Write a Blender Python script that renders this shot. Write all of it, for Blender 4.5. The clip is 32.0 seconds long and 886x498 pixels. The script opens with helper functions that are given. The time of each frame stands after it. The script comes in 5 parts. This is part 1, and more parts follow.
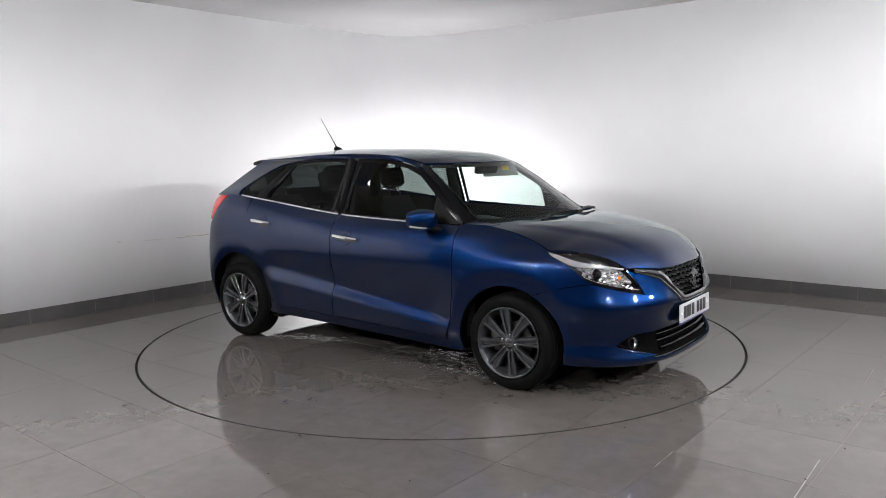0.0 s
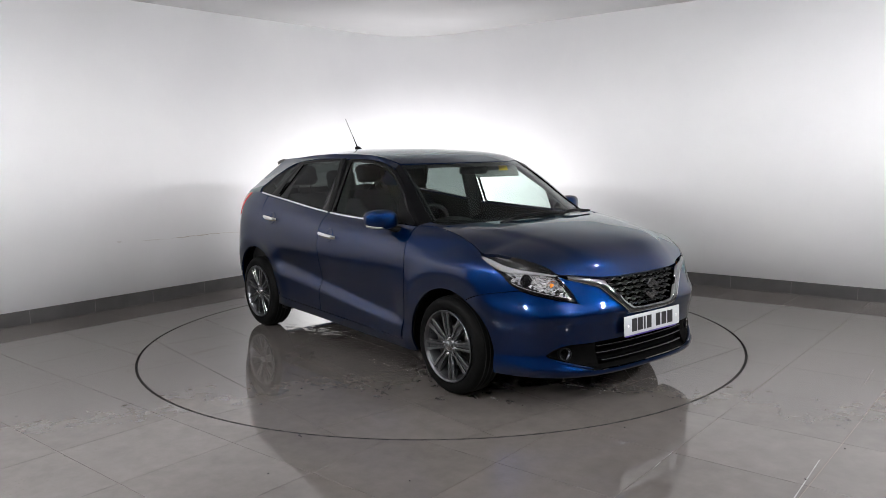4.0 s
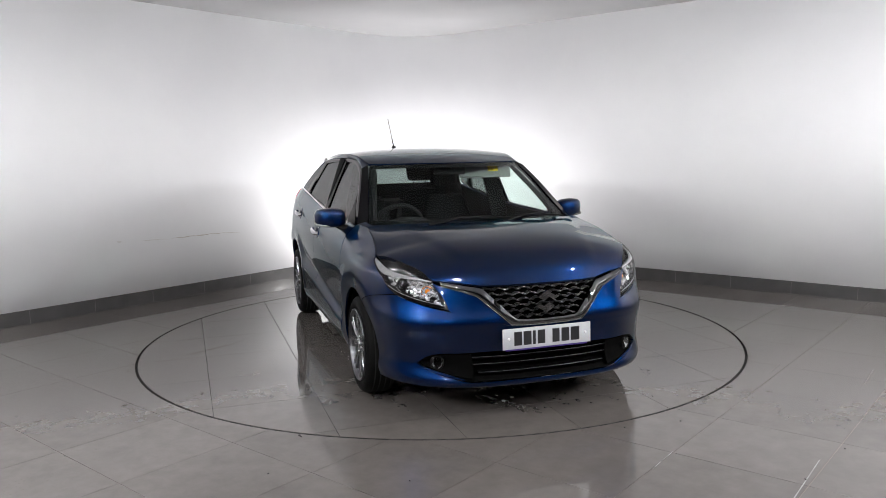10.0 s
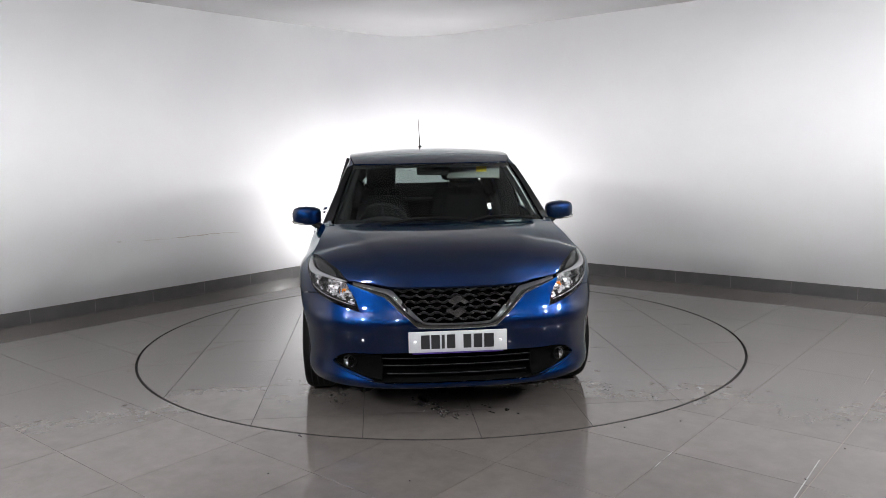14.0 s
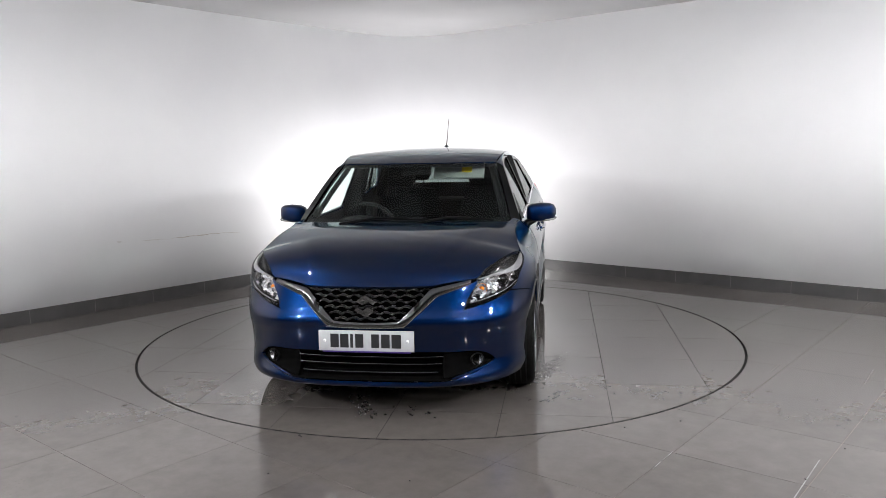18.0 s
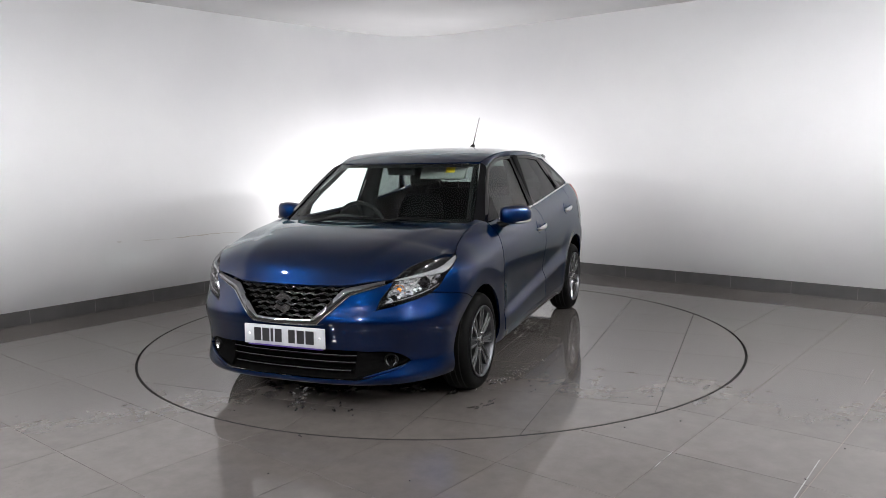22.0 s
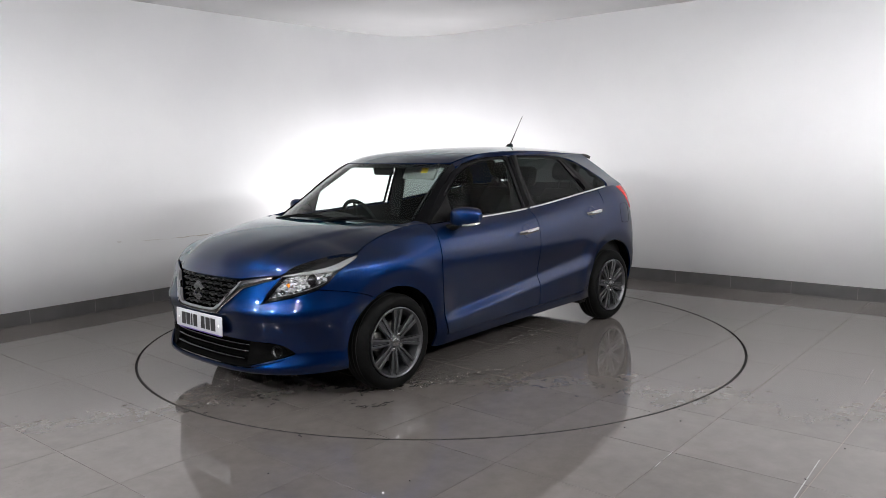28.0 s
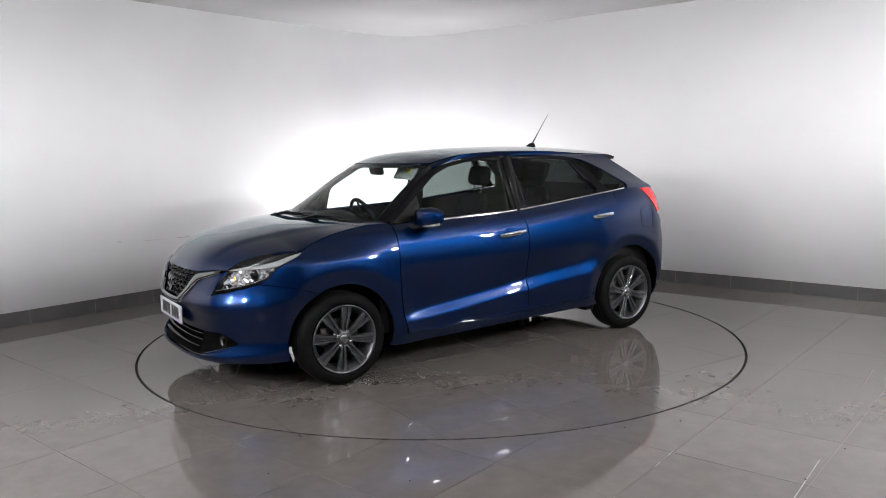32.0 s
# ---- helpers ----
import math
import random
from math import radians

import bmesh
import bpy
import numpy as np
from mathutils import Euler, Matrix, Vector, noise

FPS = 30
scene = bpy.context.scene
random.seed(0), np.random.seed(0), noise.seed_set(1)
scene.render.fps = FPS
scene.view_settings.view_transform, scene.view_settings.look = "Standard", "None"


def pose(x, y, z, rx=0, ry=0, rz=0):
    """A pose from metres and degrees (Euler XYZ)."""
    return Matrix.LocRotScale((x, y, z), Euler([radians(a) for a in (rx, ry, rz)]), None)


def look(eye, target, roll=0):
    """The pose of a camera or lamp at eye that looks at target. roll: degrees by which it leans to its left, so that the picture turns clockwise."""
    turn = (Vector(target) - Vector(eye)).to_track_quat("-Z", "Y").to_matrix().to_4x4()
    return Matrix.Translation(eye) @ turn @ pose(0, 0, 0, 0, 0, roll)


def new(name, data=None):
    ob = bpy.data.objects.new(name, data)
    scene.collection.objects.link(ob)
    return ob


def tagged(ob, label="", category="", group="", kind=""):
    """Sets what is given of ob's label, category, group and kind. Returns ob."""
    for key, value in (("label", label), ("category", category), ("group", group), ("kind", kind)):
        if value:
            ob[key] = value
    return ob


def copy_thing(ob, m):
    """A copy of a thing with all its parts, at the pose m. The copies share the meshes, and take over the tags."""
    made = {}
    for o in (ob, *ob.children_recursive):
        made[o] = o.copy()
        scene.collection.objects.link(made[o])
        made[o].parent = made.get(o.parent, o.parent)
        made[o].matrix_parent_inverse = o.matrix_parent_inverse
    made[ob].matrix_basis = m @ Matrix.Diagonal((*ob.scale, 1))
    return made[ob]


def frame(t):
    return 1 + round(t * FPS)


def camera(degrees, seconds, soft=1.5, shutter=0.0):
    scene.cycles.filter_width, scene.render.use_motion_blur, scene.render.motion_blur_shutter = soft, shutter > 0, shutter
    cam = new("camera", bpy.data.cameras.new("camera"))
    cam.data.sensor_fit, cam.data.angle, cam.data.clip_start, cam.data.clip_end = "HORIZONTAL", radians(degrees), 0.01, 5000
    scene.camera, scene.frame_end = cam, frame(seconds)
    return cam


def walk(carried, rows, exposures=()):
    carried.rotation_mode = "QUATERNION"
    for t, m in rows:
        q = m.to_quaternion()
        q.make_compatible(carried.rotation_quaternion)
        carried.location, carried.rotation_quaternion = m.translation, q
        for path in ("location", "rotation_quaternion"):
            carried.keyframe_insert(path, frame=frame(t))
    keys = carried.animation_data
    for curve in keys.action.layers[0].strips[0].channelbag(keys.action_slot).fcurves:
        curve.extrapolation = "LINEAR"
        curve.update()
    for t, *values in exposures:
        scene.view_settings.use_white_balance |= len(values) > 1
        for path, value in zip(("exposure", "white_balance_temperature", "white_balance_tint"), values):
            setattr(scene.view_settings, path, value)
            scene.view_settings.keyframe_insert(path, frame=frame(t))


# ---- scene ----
# ---------------- camera ----------------
cam = camera(59.9, 32.0, soft=0.6)
EYE = look((0.0, -6.011, 1.456), (0.026, -0.061, 0.688), -1.03)
walk(cam, [(0.0, EYE), (32.0, EYE)], exposures=[(0.0, 0.0), (32.0, 0.0)])

# turn of the turntable: degrees at a time, and the car's place on it
TURN_0, TURN_RATE = -37.62, -3.409
CAR_OFF = pose(-0.026, -0.080, 0.0)

# ---------------- world and light numbers ----------------
world = bpy.data.worlds.new("world")
scene.world = world
world.use_nodes = True
world.node_tree.nodes["Background"].inputs[0].default_value = (0.55, 0.56, 0.6, 1)
world.node_tree.nodes["Background"].inputs[1].default_value = 0.02
FLOOD_GLOW = 2950.0     # ring of small floodlights
DOWNLIGHT_GLOW = 1650.0 # rows of small ceiling downlights
CORNER_WATTS = 28.0     # each of two floor lamps that wash the corner


# ---------------- materials ----------------
def material(name, base=(0.5, 0.5, 0.5), rough=0.5, metal=0.0, **extra):
    m = bpy.data.materials.new(name)
    m.use_nodes = True
    b = m.node_tree.nodes["Principled BSDF"]
    b.inputs["Base Color"].default_value = (*base, 1)
    b.inputs["Roughness"].default_value = rough
    b.inputs["Metallic"].default_value = metal
    for k, v in extra.items():
        b.inputs[k.replace("_", " ")].default_value = v
    return m


def shader(m):
    return m.node_tree.nodes["Principled BSDF"]


def link(m, a, b):
    m.node_tree.links.new(a, b)


def node(m, kind, **inputs):
    n = m.node_tree.nodes.new(kind)
    for k, v in inputs.items():
        n.inputs[k].default_value = v
    return n


def noise_tex(m, scale, detail=4.0, rough=0.55, coord="Object"):
    tc = m.node_tree.nodes.new("ShaderNodeTexCoord")
    n = node(m, "ShaderNodeTexNoise", Scale=scale, Detail=detail, Roughness=rough)
    link(m, tc.outputs[coord], n.inputs["Vector"])
    return n


def ramp(m, src, stops):
    r = m.node_tree.nodes.new("ShaderNodeValToRGB")
    e = r.color_ramp.elements
    while len(e) < len(stops):
        e.new(0.5)
    for el, (p, c) in zip(e, stops):
        el.position = p
        el.color = (*c, 1) if isinstance(c, tuple) else (c, c, c, 1)
    link(m, src, r.inputs["Fac"])
    return r


def mix_rgb(m, fac, a, b, blend="MIX"):
    x = m.node_tree.nodes.new("ShaderNodeMix")
    x.data_type, x.blend_type = "RGBA", blend
    for s, v in ((0, fac), (6, a), (7, b)):
        if isinstance(v, bpy.types.NodeSocket):
            link(m, v, x.inputs[s])
        else:
            x.inputs[s].default_value = v if s == 0 else (*v, 1)
    return x.outputs[2]


def add_bump(m, src, strength, distance):
    b = node(m, "ShaderNodeBump", Strength=strength, Distance=distance)
    link(m, src, b.inputs["Height"])
    link(m, b.outputs["Normal"], shader(m).inputs["Normal"])


def rough_from(m, src, lo, hi):
    r = node(m, "ShaderNodeMapRange")
    r.inputs[1].default_value, r.inputs[2].default_value = 0.3, 0.7
    r.inputs[3].default_value, r.inputs[4].default_value = lo, hi
    link(m, src, r.inputs[0])
    link(m, r.outputs[0], shader(m).inputs["Roughness"])


def make_wall():
    m = material("white_wall_paint", (0.80, 0.79, 0.81), 0.55)
    big, fine = noise_tex(m, 0.7, 5), noise_tex(m, 60, 3)
    c = ramp(m, big.outputs[0], [(0.35, (0.77, 0.765, 0.785)), (0.65, (0.82, 0.815, 0.83))])
    link(m, c.outputs[0], shader(m).inputs["Base Color"])
    add_bump(m, fine.outputs[0], 0.12, 0.002)
    return m


def make_tile():
    m = material("grey_polished_tile", (0.2, 0.19, 0.185), 0.04, 0, Specular_IOR_Level=0.5)
    info = m.node_tree.nodes.new("ShaderNodeObjectInfo")
    big, mid, fine = noise_tex(m, 1.7, 6, 0.6), noise_tex(m, 9, 6, 0.65), noise_tex(m, 220, 2)
    c = ramp(m, big.outputs[0], [(0.3, (0.094, 0.085, 0.080)), (0.7, (0.111, 0.100, 0.094))])
    c2 = ramp(m, mid.outputs[0], [(0.32, 0.88), (0.7, 1.06)])
    c3 = ramp(m, info.outputs["Random"], [(0.0, 0.94), (1.0, 1.05)])
    c4 = ramp(m, fine.outputs[0], [(0.3, 0.99), (0.7, 1.01)])
    o = mix_rgb(m, 1.0, c.outputs[0], c2.outputs[0], "MULTIPLY")
    o = mix_rgb(m, 1.0, o, c3.outputs[0], "MULTIPLY")
    o = mix_rgb(m, 1.0, o, c4.outputs[0], "MULTIPLY")
    link(m, o, shader(m).inputs["Base Color"])
    rough_from(m, noise_tex(m, 0.8, 2).outputs[0], 0.03, 0.06)
    return m


def make_paint():
    m = material("blue_metallic_paint", (0.006, 0.035, 0.10), 0.3, 1.0, Coat_Weight=1.0, Coat_Roughness=0.012, Coat_IOR=1.52)
    shader(m).inputs["Specular Tint"].default_value = (0.02, 0.46, 0.46, 1)
    flake, big = noise_tex(m, 900, 1), noise_tex(m, 2.0, 3)
    c = ramp(m, flake.outputs[0], [(0.3, (0.0003, 0.0090, 0.048)), (0.7, (0.0006, 0.0168, 0.083))])
    link(m, c.outputs[0], shader(m).inputs["Base Color"])
    r = node(m, "ShaderNodeMapRange")
    r.inputs[3].default_value, r.inputs[4].default_value = 0.35, 0.39
    link(m, big.outputs[0], r.inputs[0])
    link(m, r.outputs[0], shader(m).inputs["Roughness"])
    return m


def make_glass(name, tint, gloss=1.0, front=0.035):
    """A thin pane: tinted see-through with mirror gloss by Fresnel."""
    m = bpy.data.materials.new(name)
    m.use_nodes = True
    nt = m.node_tree
    nt.nodes.remove(nt.nodes["Principled BSDF"])
    tr, gl = nt.nodes.new("ShaderNodeBsdfTransparent"), nt.nodes.new("ShaderNodeBsdfGlossy")
    lw, mx = nt.nodes.new("ShaderNodeLayerWeight"), nt.nodes.new("ShaderNodeMixShader")
    pw, fr = nt.nodes.new("ShaderNodeMath"), nt.nodes.new("ShaderNodeMath")
    lw.inputs[0].default_value = 0.5
    pw.operation, pw.inputs[1].default_value = "POWER", 5.0
    fr.operation, fr.inputs[1].default_value, fr.inputs[2].default_value = "MULTIPLY_ADD", 0.8, front
    nt.links.new(lw.outputs["Facing"], pw.inputs[0])
    nt.links.new(pw.outputs[0], fr.inputs[0])
    tr.inputs[0].default_value = (*tint, 1)
    gl.inputs[0].default_value = (gloss, gloss, gloss, 1)
    gl.inputs["Roughness"].default_value = 0.01
    nt.links.new(fr.outputs[0], mx.inputs[0])
    nt.links.new(tr.outputs[0], mx.inputs[1])
    nt.links.new(gl.outputs[0], mx.inputs[2])
    nt.links.new(mx.outputs[0], nt.nodes["Material Output"].inputs[0])
    return m


def make_glow(name, colour, strength):
    m = material(name, (0.8, 0.8, 0.8), 0.4)
    shader(m).inputs["Emission Color"].default_value = (*colour, 1)
    shader(m).inputs["Emission Strength"].default_value = strength
    return m


def make_worn(name, a, b, rough, scale=30.0, metal=0.0, bump=0.1, spread=0.06, shine=0.5):
    m = material(name, a, rough, metal, Specular_IOR_Level=shine)
    n = noise_tex(m, scale, 4)
    link(m, ramp(m, n.outputs[0], [(0.35, a), (0.65, b)]).outputs[0], shader(m).inputs["Base Color"])
    rough_from(m, n.outputs[0], rough - spread, rough + spread)
    if bump:
        add_bump(m, noise_tex(m, scale * 8, 2).outputs[0], bump, 0.001)
    return m


WALL, TILE, PAINT = make_wall(), make_tile(), make_paint()
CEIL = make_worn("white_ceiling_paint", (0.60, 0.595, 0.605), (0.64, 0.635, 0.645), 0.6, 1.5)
SKIRT = make_worn("dark_grey_skirting_tile", (0.052, 0.050, 0.050), (0.065, 0.062, 0.062), 0.35, 8)
GROUT = make_worn("dark_grout", (0.11, 0.085, 0.07), (0.15, 0.12, 0.10), 0.8, 40)
GROUT_PALE = make_worn("pale_grout", (0.17, 0.165, 0.16), (0.24, 0.235, 0.23), 0.8, 40)
GROOVE = make_worn("black_gap_and_rubber", (0.005, 0.005, 0.005), (0.008, 0.008, 0.008), 0.9, 40)
PLASTIC = make_worn("black_textured_plastic", (0.0018, 0.0018, 0.002), (0.003, 0.003, 0.0033), 0.42, 60, shine=0.10)
GLOSSBLACK = make_worn("gloss_black_trim", (0.0015, 0.0015, 0.002), (0.0025, 0.0025, 0.003), 0.10, 20, 0, 0, 0.03, 0.16)
RUBBER = make_worn("tyre_rubber", (0.0025, 0.0025, 0.0025), (0.0045, 0.0045, 0.0045), 0.6, 40, shine=0.06)
CHROME = make_worn("chrome", (0.75, 0.76, 0.78), (0.82, 0.82, 0.84), 0.10, 30, 1.0, 0, 0.04)
DARKCHROME = make_worn("grille_chrome", (0.22, 0.225, 0.235), (0.27, 0.275, 0.285), 0.08, 30, 1.0, 0, 0.04)
SATIN = make_worn("satin_silver_trim", (0.55, 0.56, 0.58), (0.6, 0.61, 0.62), 0.25, 30, 1.0, 0, 0.05)
REFLECTOR = make_worn("lamp_reflector", (0.86, 0.865, 0.88), (0.94, 0.94, 0.95), 0.16, 60, 0.85, 0, 0.03)
LAMPSILVER = make_worn("lamp_silver_trim", (0.19, 0.192, 0.20), (0.22, 0.222, 0.23), 0.32, 30, 0.0, 0, 0.05)
ALLOY = make_worn("polished_alloy", (0.31, 0.314, 0.322), (0.38, 0.384, 0.392), 0.22, 30, 1.0, 0, 0.05)
SPOKE = make_worn("grey_alloy_face", (0.125, 0.127, 0.135), (0.155, 0.157, 0.165), 0.33, 30, 1.0, 0, 0.05)
GUNMETAL = make_worn("dark_grey_alloy_paint", (0.055, 0.057, 0.063), (0.075, 0.077, 0.082), 0.32, 30, 0.6, 0, 0.05)
STEEL = make_worn("brake_steel", (0.10, 0.097, 0.094), (0.14, 0.136, 0.132), 0.35, 30, 1.0, 0, 0.08)
CABIN = make_worn("dark_cabin_plastic", (0.008, 0.008, 0.0085), (0.012, 0.012, 0.0125), 0.6, 30, 0, 0, shine=0.12)
CLOTH = make_worn("dark_seat_cloth", (0.004, 0.004, 0.0045), (0.006, 0.006, 0.0065), 0.9, 40, 0, 0, shine=0.05)
LINING = make_worn("pale_grey_roof_lining", (0.20, 0.20, 0.195), (0.24, 0.24, 0.235), 0.9, 120)
UNDER = make_worn("underbody_black", (0.0012, 0.0012, 0.0012), (0.0022, 0.0022, 0.0022), 0.85, 20, shine=0.03)
RED = material("red_lamp_plastic", (0.55, 0.006, 0.008), 0.25, 0, Coat_Weight=0.25)
ORANGE = material("amber_bulb", (0.75, 0.22, 0.02), 0.2)
PLATE = make_worn("white_plate", (0.42, 0.43, 0.455), (0.45, 0.46, 0.485), 0.35, 30, 0, 0)
INK = material("black_print", (0.012, 0.012, 0.014), 0.4)
PURPLE = material("purple_print", (0.05, 0.02, 0.22), 0.4)
YELLOW = material("yellow_sticker", (0.75, 0.52, 0.02), 0.5)
SCUFF = make_worn("brown_scuff", (0.36, 0.29, 0.24), (0.5, 0.43, 0.38), 0.7, 60)
FLECK = make_worn("dried_white_splash", (0.5, 0.5, 0.5), (0.7, 0.7, 0.7), 0.3, 60, 0, 0)
INDICATOR = make_worn("clear_indicator_plastic", (0.26, 0.265, 0.27), (0.34, 0.345, 0.35), 0.15, 60, 0.3, 0)
TREAD = make_worn("tyre_dirt", (0.060, 0.052, 0.048), (0.075, 0.065, 0.060), 0.9, 60, 0, 0, 0.05, 0.05)
def make_wet():
    m = material("wet_tile", (0.055, 0.049, 0.045), 0.03, 0, Specular_IOR_Level=0.6)
    n = noise_tex(m, 90, 4, 0.6)
    add_bump(m, n.outputs[0], 0.55, 0.004)
    return m


WET = make_wet()
WHITE = material("white_plastic", (0.75, 0.75, 0.76), 0.35)
SCREEN_GLASS = make_glass("windscreen_glass", (0.84, 0.93, 0.90), 0.8, 0.03)
SIDE_GLASS = make_glass("side_glass", (0.80, 0.88, 0.85), 0.8, 0.022)
DARK_GLASS = make_glass("privacy_glass", (0.13, 0.15, 0.145), 0.8, 0.025)
LENS = make_glass("clear_lens", (0.95, 0.95, 0.96), 0.6)
GLOW_FLOOD = make_glow("flood_diffuser", (0.985, 0.985, 0.99), FLOOD_GLOW)
GLOW_DOWN = make_glow("downlight_lamp", (0.985, 0.98, 0.975), DOWNLIGHT_GLOW)


# ---------------- mesh helpers ----------------
def part(name, bm, mat, parent=None, label="", smooth=True):
    """Links a bmesh as ONE mesh object under a thing or a part."""
    me = bpy.data.meshes.new(name)
    for f in bm.faces:
        f.smooth = smooth
    bm.to_mesh(me)
    bm.free()
    for one in mat if isinstance(mat, (list, tuple)) else (mat,):
        me.materials.append(one)
    ob = new(name, me)
    if parent is not None:
        ob.parent = parent
    if label:
        ob["label"] = label
    return ob


def lerp_table(t, x):
    """Smooth value from a table of (key, value) in rising order."""
    if x <= t[0][0]:
        return t[0][1]
    for i in range(len(t) - 1):
        (a, va), (b, vb) = t[i], t[i + 1]
        if x <= b:
            k = (x - a) / (b - a)
            h = b - a
            sa = (vb - t[i - 1][1]) / (b - t[i - 1][0]) if i else (vb - va) / h
            sb = (t[i + 2][1] - va) / (t[i + 2][0] - a) if i + 2 < len(t) else (vb - va) / h
            k2, k3 = k * k, k * k * k
            return va * (2 * k3 - 3 * k2 + 1) + h * sa * (k3 - 2 * k2 + k) + vb * (3 * k2 - 2 * k3) + h * sb * (k3 - k2)
    return t[-1][1]


def resample(pts, n):
    pts = [Vector(p) for p in pts]
    d = [0.0]
    for a, b in zip(pts, pts[1:]):
        d.append(d[-1] + (b - a).length)
    out, j = [], 0
    for i in range(n):
        s = d[-1] * i / (n - 1)
        while j < len(pts) - 2 and d[j + 1] < s:
            j += 1
        k = 0 if d[j + 1] == d[j] else (s - d[j]) / (d[j + 1] - d[j])
        out.append(pts[j].lerp(pts[j + 1], min(1, max(0, k))))
    return out


def curve(pts, n=24):
    """A smooth line through a few points (Catmull-Rom), evenly spaced."""
    p = [Vector(q) for q in pts]
    if len(p) < 3:
        return resample(p, n)
    p = [2 * p[0] - p[1], *p, 2 * p[-1] - p[-2]]
    fine = []
    for i in range(1, len(p) - 2):
        a, b, c, d = p[i - 1], p[i], p[i + 1], p[i + 2]
        for k in range(12):
            t = k / 12
            fine.append(0.5 * (2 * b + (c - a) * t + (2 * a - 5 * b + 4 * c - d) * t * t + (3 * b - a - 3 * c + d) * t ** 3))
    fine.append(p[-2])
    return resample(fine, n)


def grid_mesh(rows, bm=None, closed=False):
    bm = bm or bmesh.new()
    v = [[bm.verts.new(p) for p in r] for r in rows]
    n = len(rows[0])
    for i in range(len(rows) - 1):
        for j in range(n if closed else n - 1):
            k = (j + 1) % n
            q = [v[i][j], v[i + 1][j], v[i + 1][k], v[i][k]]
            if len({tuple(round(c, 5) for c in x.co) for x in q}) > 2:
                try:
                    bm.faces.new(q)
                except ValueError:
                    pass
    return bm


def outward(bm, centre=None):
    """Turns all faces away from the car's middle line."""
    bm.normal_update()
    for f in bm.faces:
        c = f.calc_center_median()
        m = Vector((max(-1.2, min(1.3, c.x)), 0, min(c.z, 0.65))) if centre is None else Vector(centre)
        if f.normal.dot(c - m) < 0:
            f.normal_flip()
    return bm


def rim(bm, depth=0.014):
    """Folds the free edges of a panel inwards, so that it shows its thickness."""
    bmesh.ops.remove_doubles(bm, verts=bm.verts, dist=0.0004)
    bm.normal_update()
    edges = [e for e in bm.edges if len(e.link_faces) == 1]
    made = {}
    for e in edges:
        for v in e.verts:
            if v not in made:
                n = sum((f.normal for f in v.link_faces), Vector()).normalized()
                made[v] = (v.co.copy(), v.co - n * depth)
    vs = {v: (bm.verts.new(a), bm.verts.new(b)) for v, (a, b) in made.items()}
    for e in edges:
        a, b = e.verts
        bm.faces.new((vs[a][0], vs[b][0], vs[b][1], vs[a][1]))
    return bm


def box(bm, size, at=(0, 0, 0), turn=None, bevel=0.0):
    m = Matrix.Translation(at) @ (turn or Matrix()) @ Matrix.Diagonal((*size, 1))
    r = bmesh.ops.create_cube(bm, size=1, matrix=m)
    if bevel:
        es = list({e for v in r["verts"] for e in v.link_edges})
        bmesh.ops.bevel(bm, geom=es, offset=bevel, segments=2, affect="EDGES", profile=0.5)
    return bm


def lathe(profile, n=40, axis="Y"):
    """Turns (radius, height) pairs about an axis."""
    rows = []
    for r, h in profile:
        row = []
        for k in range(n):
            a = 2 * math.pi * k / n
            c, s = r * math.cos(a), r * math.sin(a)
            row.append({"Y": (c, h, s), "Z": (c, s, h), "X": (h, c, s)}[axis])
        rows.append(row)
    return grid_mesh(rows, closed=True)


def tube(pts, radius, n=10, bm=None, closed=False, flat=1.0):
    """A round bar along a line; radius may be a list."""
    pts = [Vector(p) for p in pts]
    rows = []
    for i, p in enumerate(pts):
        a = pts[i - 1] if i or closed else p
        b = pts[(i + 1) % len(pts)] if i < len(pts) - 1 or closed else p
        d = (b - a).normalized()
        up = Vector((0, 0, 1)) if abs(d.z) < 0.9 else Vector((1, 0, 0))
        s = d.cross(up).normalized()
        u = s.cross(d)
        r = radius[i] if isinstance(radius, (list, tuple)) else radius
        rows.append([p + (s * math.cos(q) + u * math.sin(q) * flat) * r for q in (2 * math.pi * k / n for k in range(n))])
    if closed:
        rows.append(rows[0])
    bm = grid_mesh(rows, bm, closed=True)
    if not closed:
        for row, inv in ((rows[0], True), (rows[-1], False)):
            vs = [bm.verts.new(p) for p in row]
            bm.faces.new(vs[::-1] if inv else vs)
    return bm


def thing(name, label, category, group="", kind=""):
    return tagged(new(name), label, category, group, kind)


# ---------------- the room ----------------
# room frame: turned 40 degrees against the camera's line; left wall at RX0, right wall at RY1
ROOM = pose(0, 0, 0, 0, 0, -40)
RX0, RX1, RY0, RY1, RH, RC = -3.19, 5.75, -6.3, 3.245, 2.91, 0.85
RING = 2.27
PITCH = 0.604


def wall_line(inset=0.0):
    """Plan of the inner face of the two visible walls with their rounded corner."""
    r = RC - inset
    cx, cy = RX0 + RC, RY1 - RC
    pts = [(RX0 + inset, RY0), (RX0 + inset, -4.0), (RX0 + inset, -1.0)]
    pts += [(cx - r * math.cos(a), cy + r * math.sin(a)) for a in (math.pi / 2 * k / 24 for k in range(25))]
    pts += [(1.0, RY1 - inset), (4.0, RY1 - inset), (RX1, RY1 - inset)]
    return pts


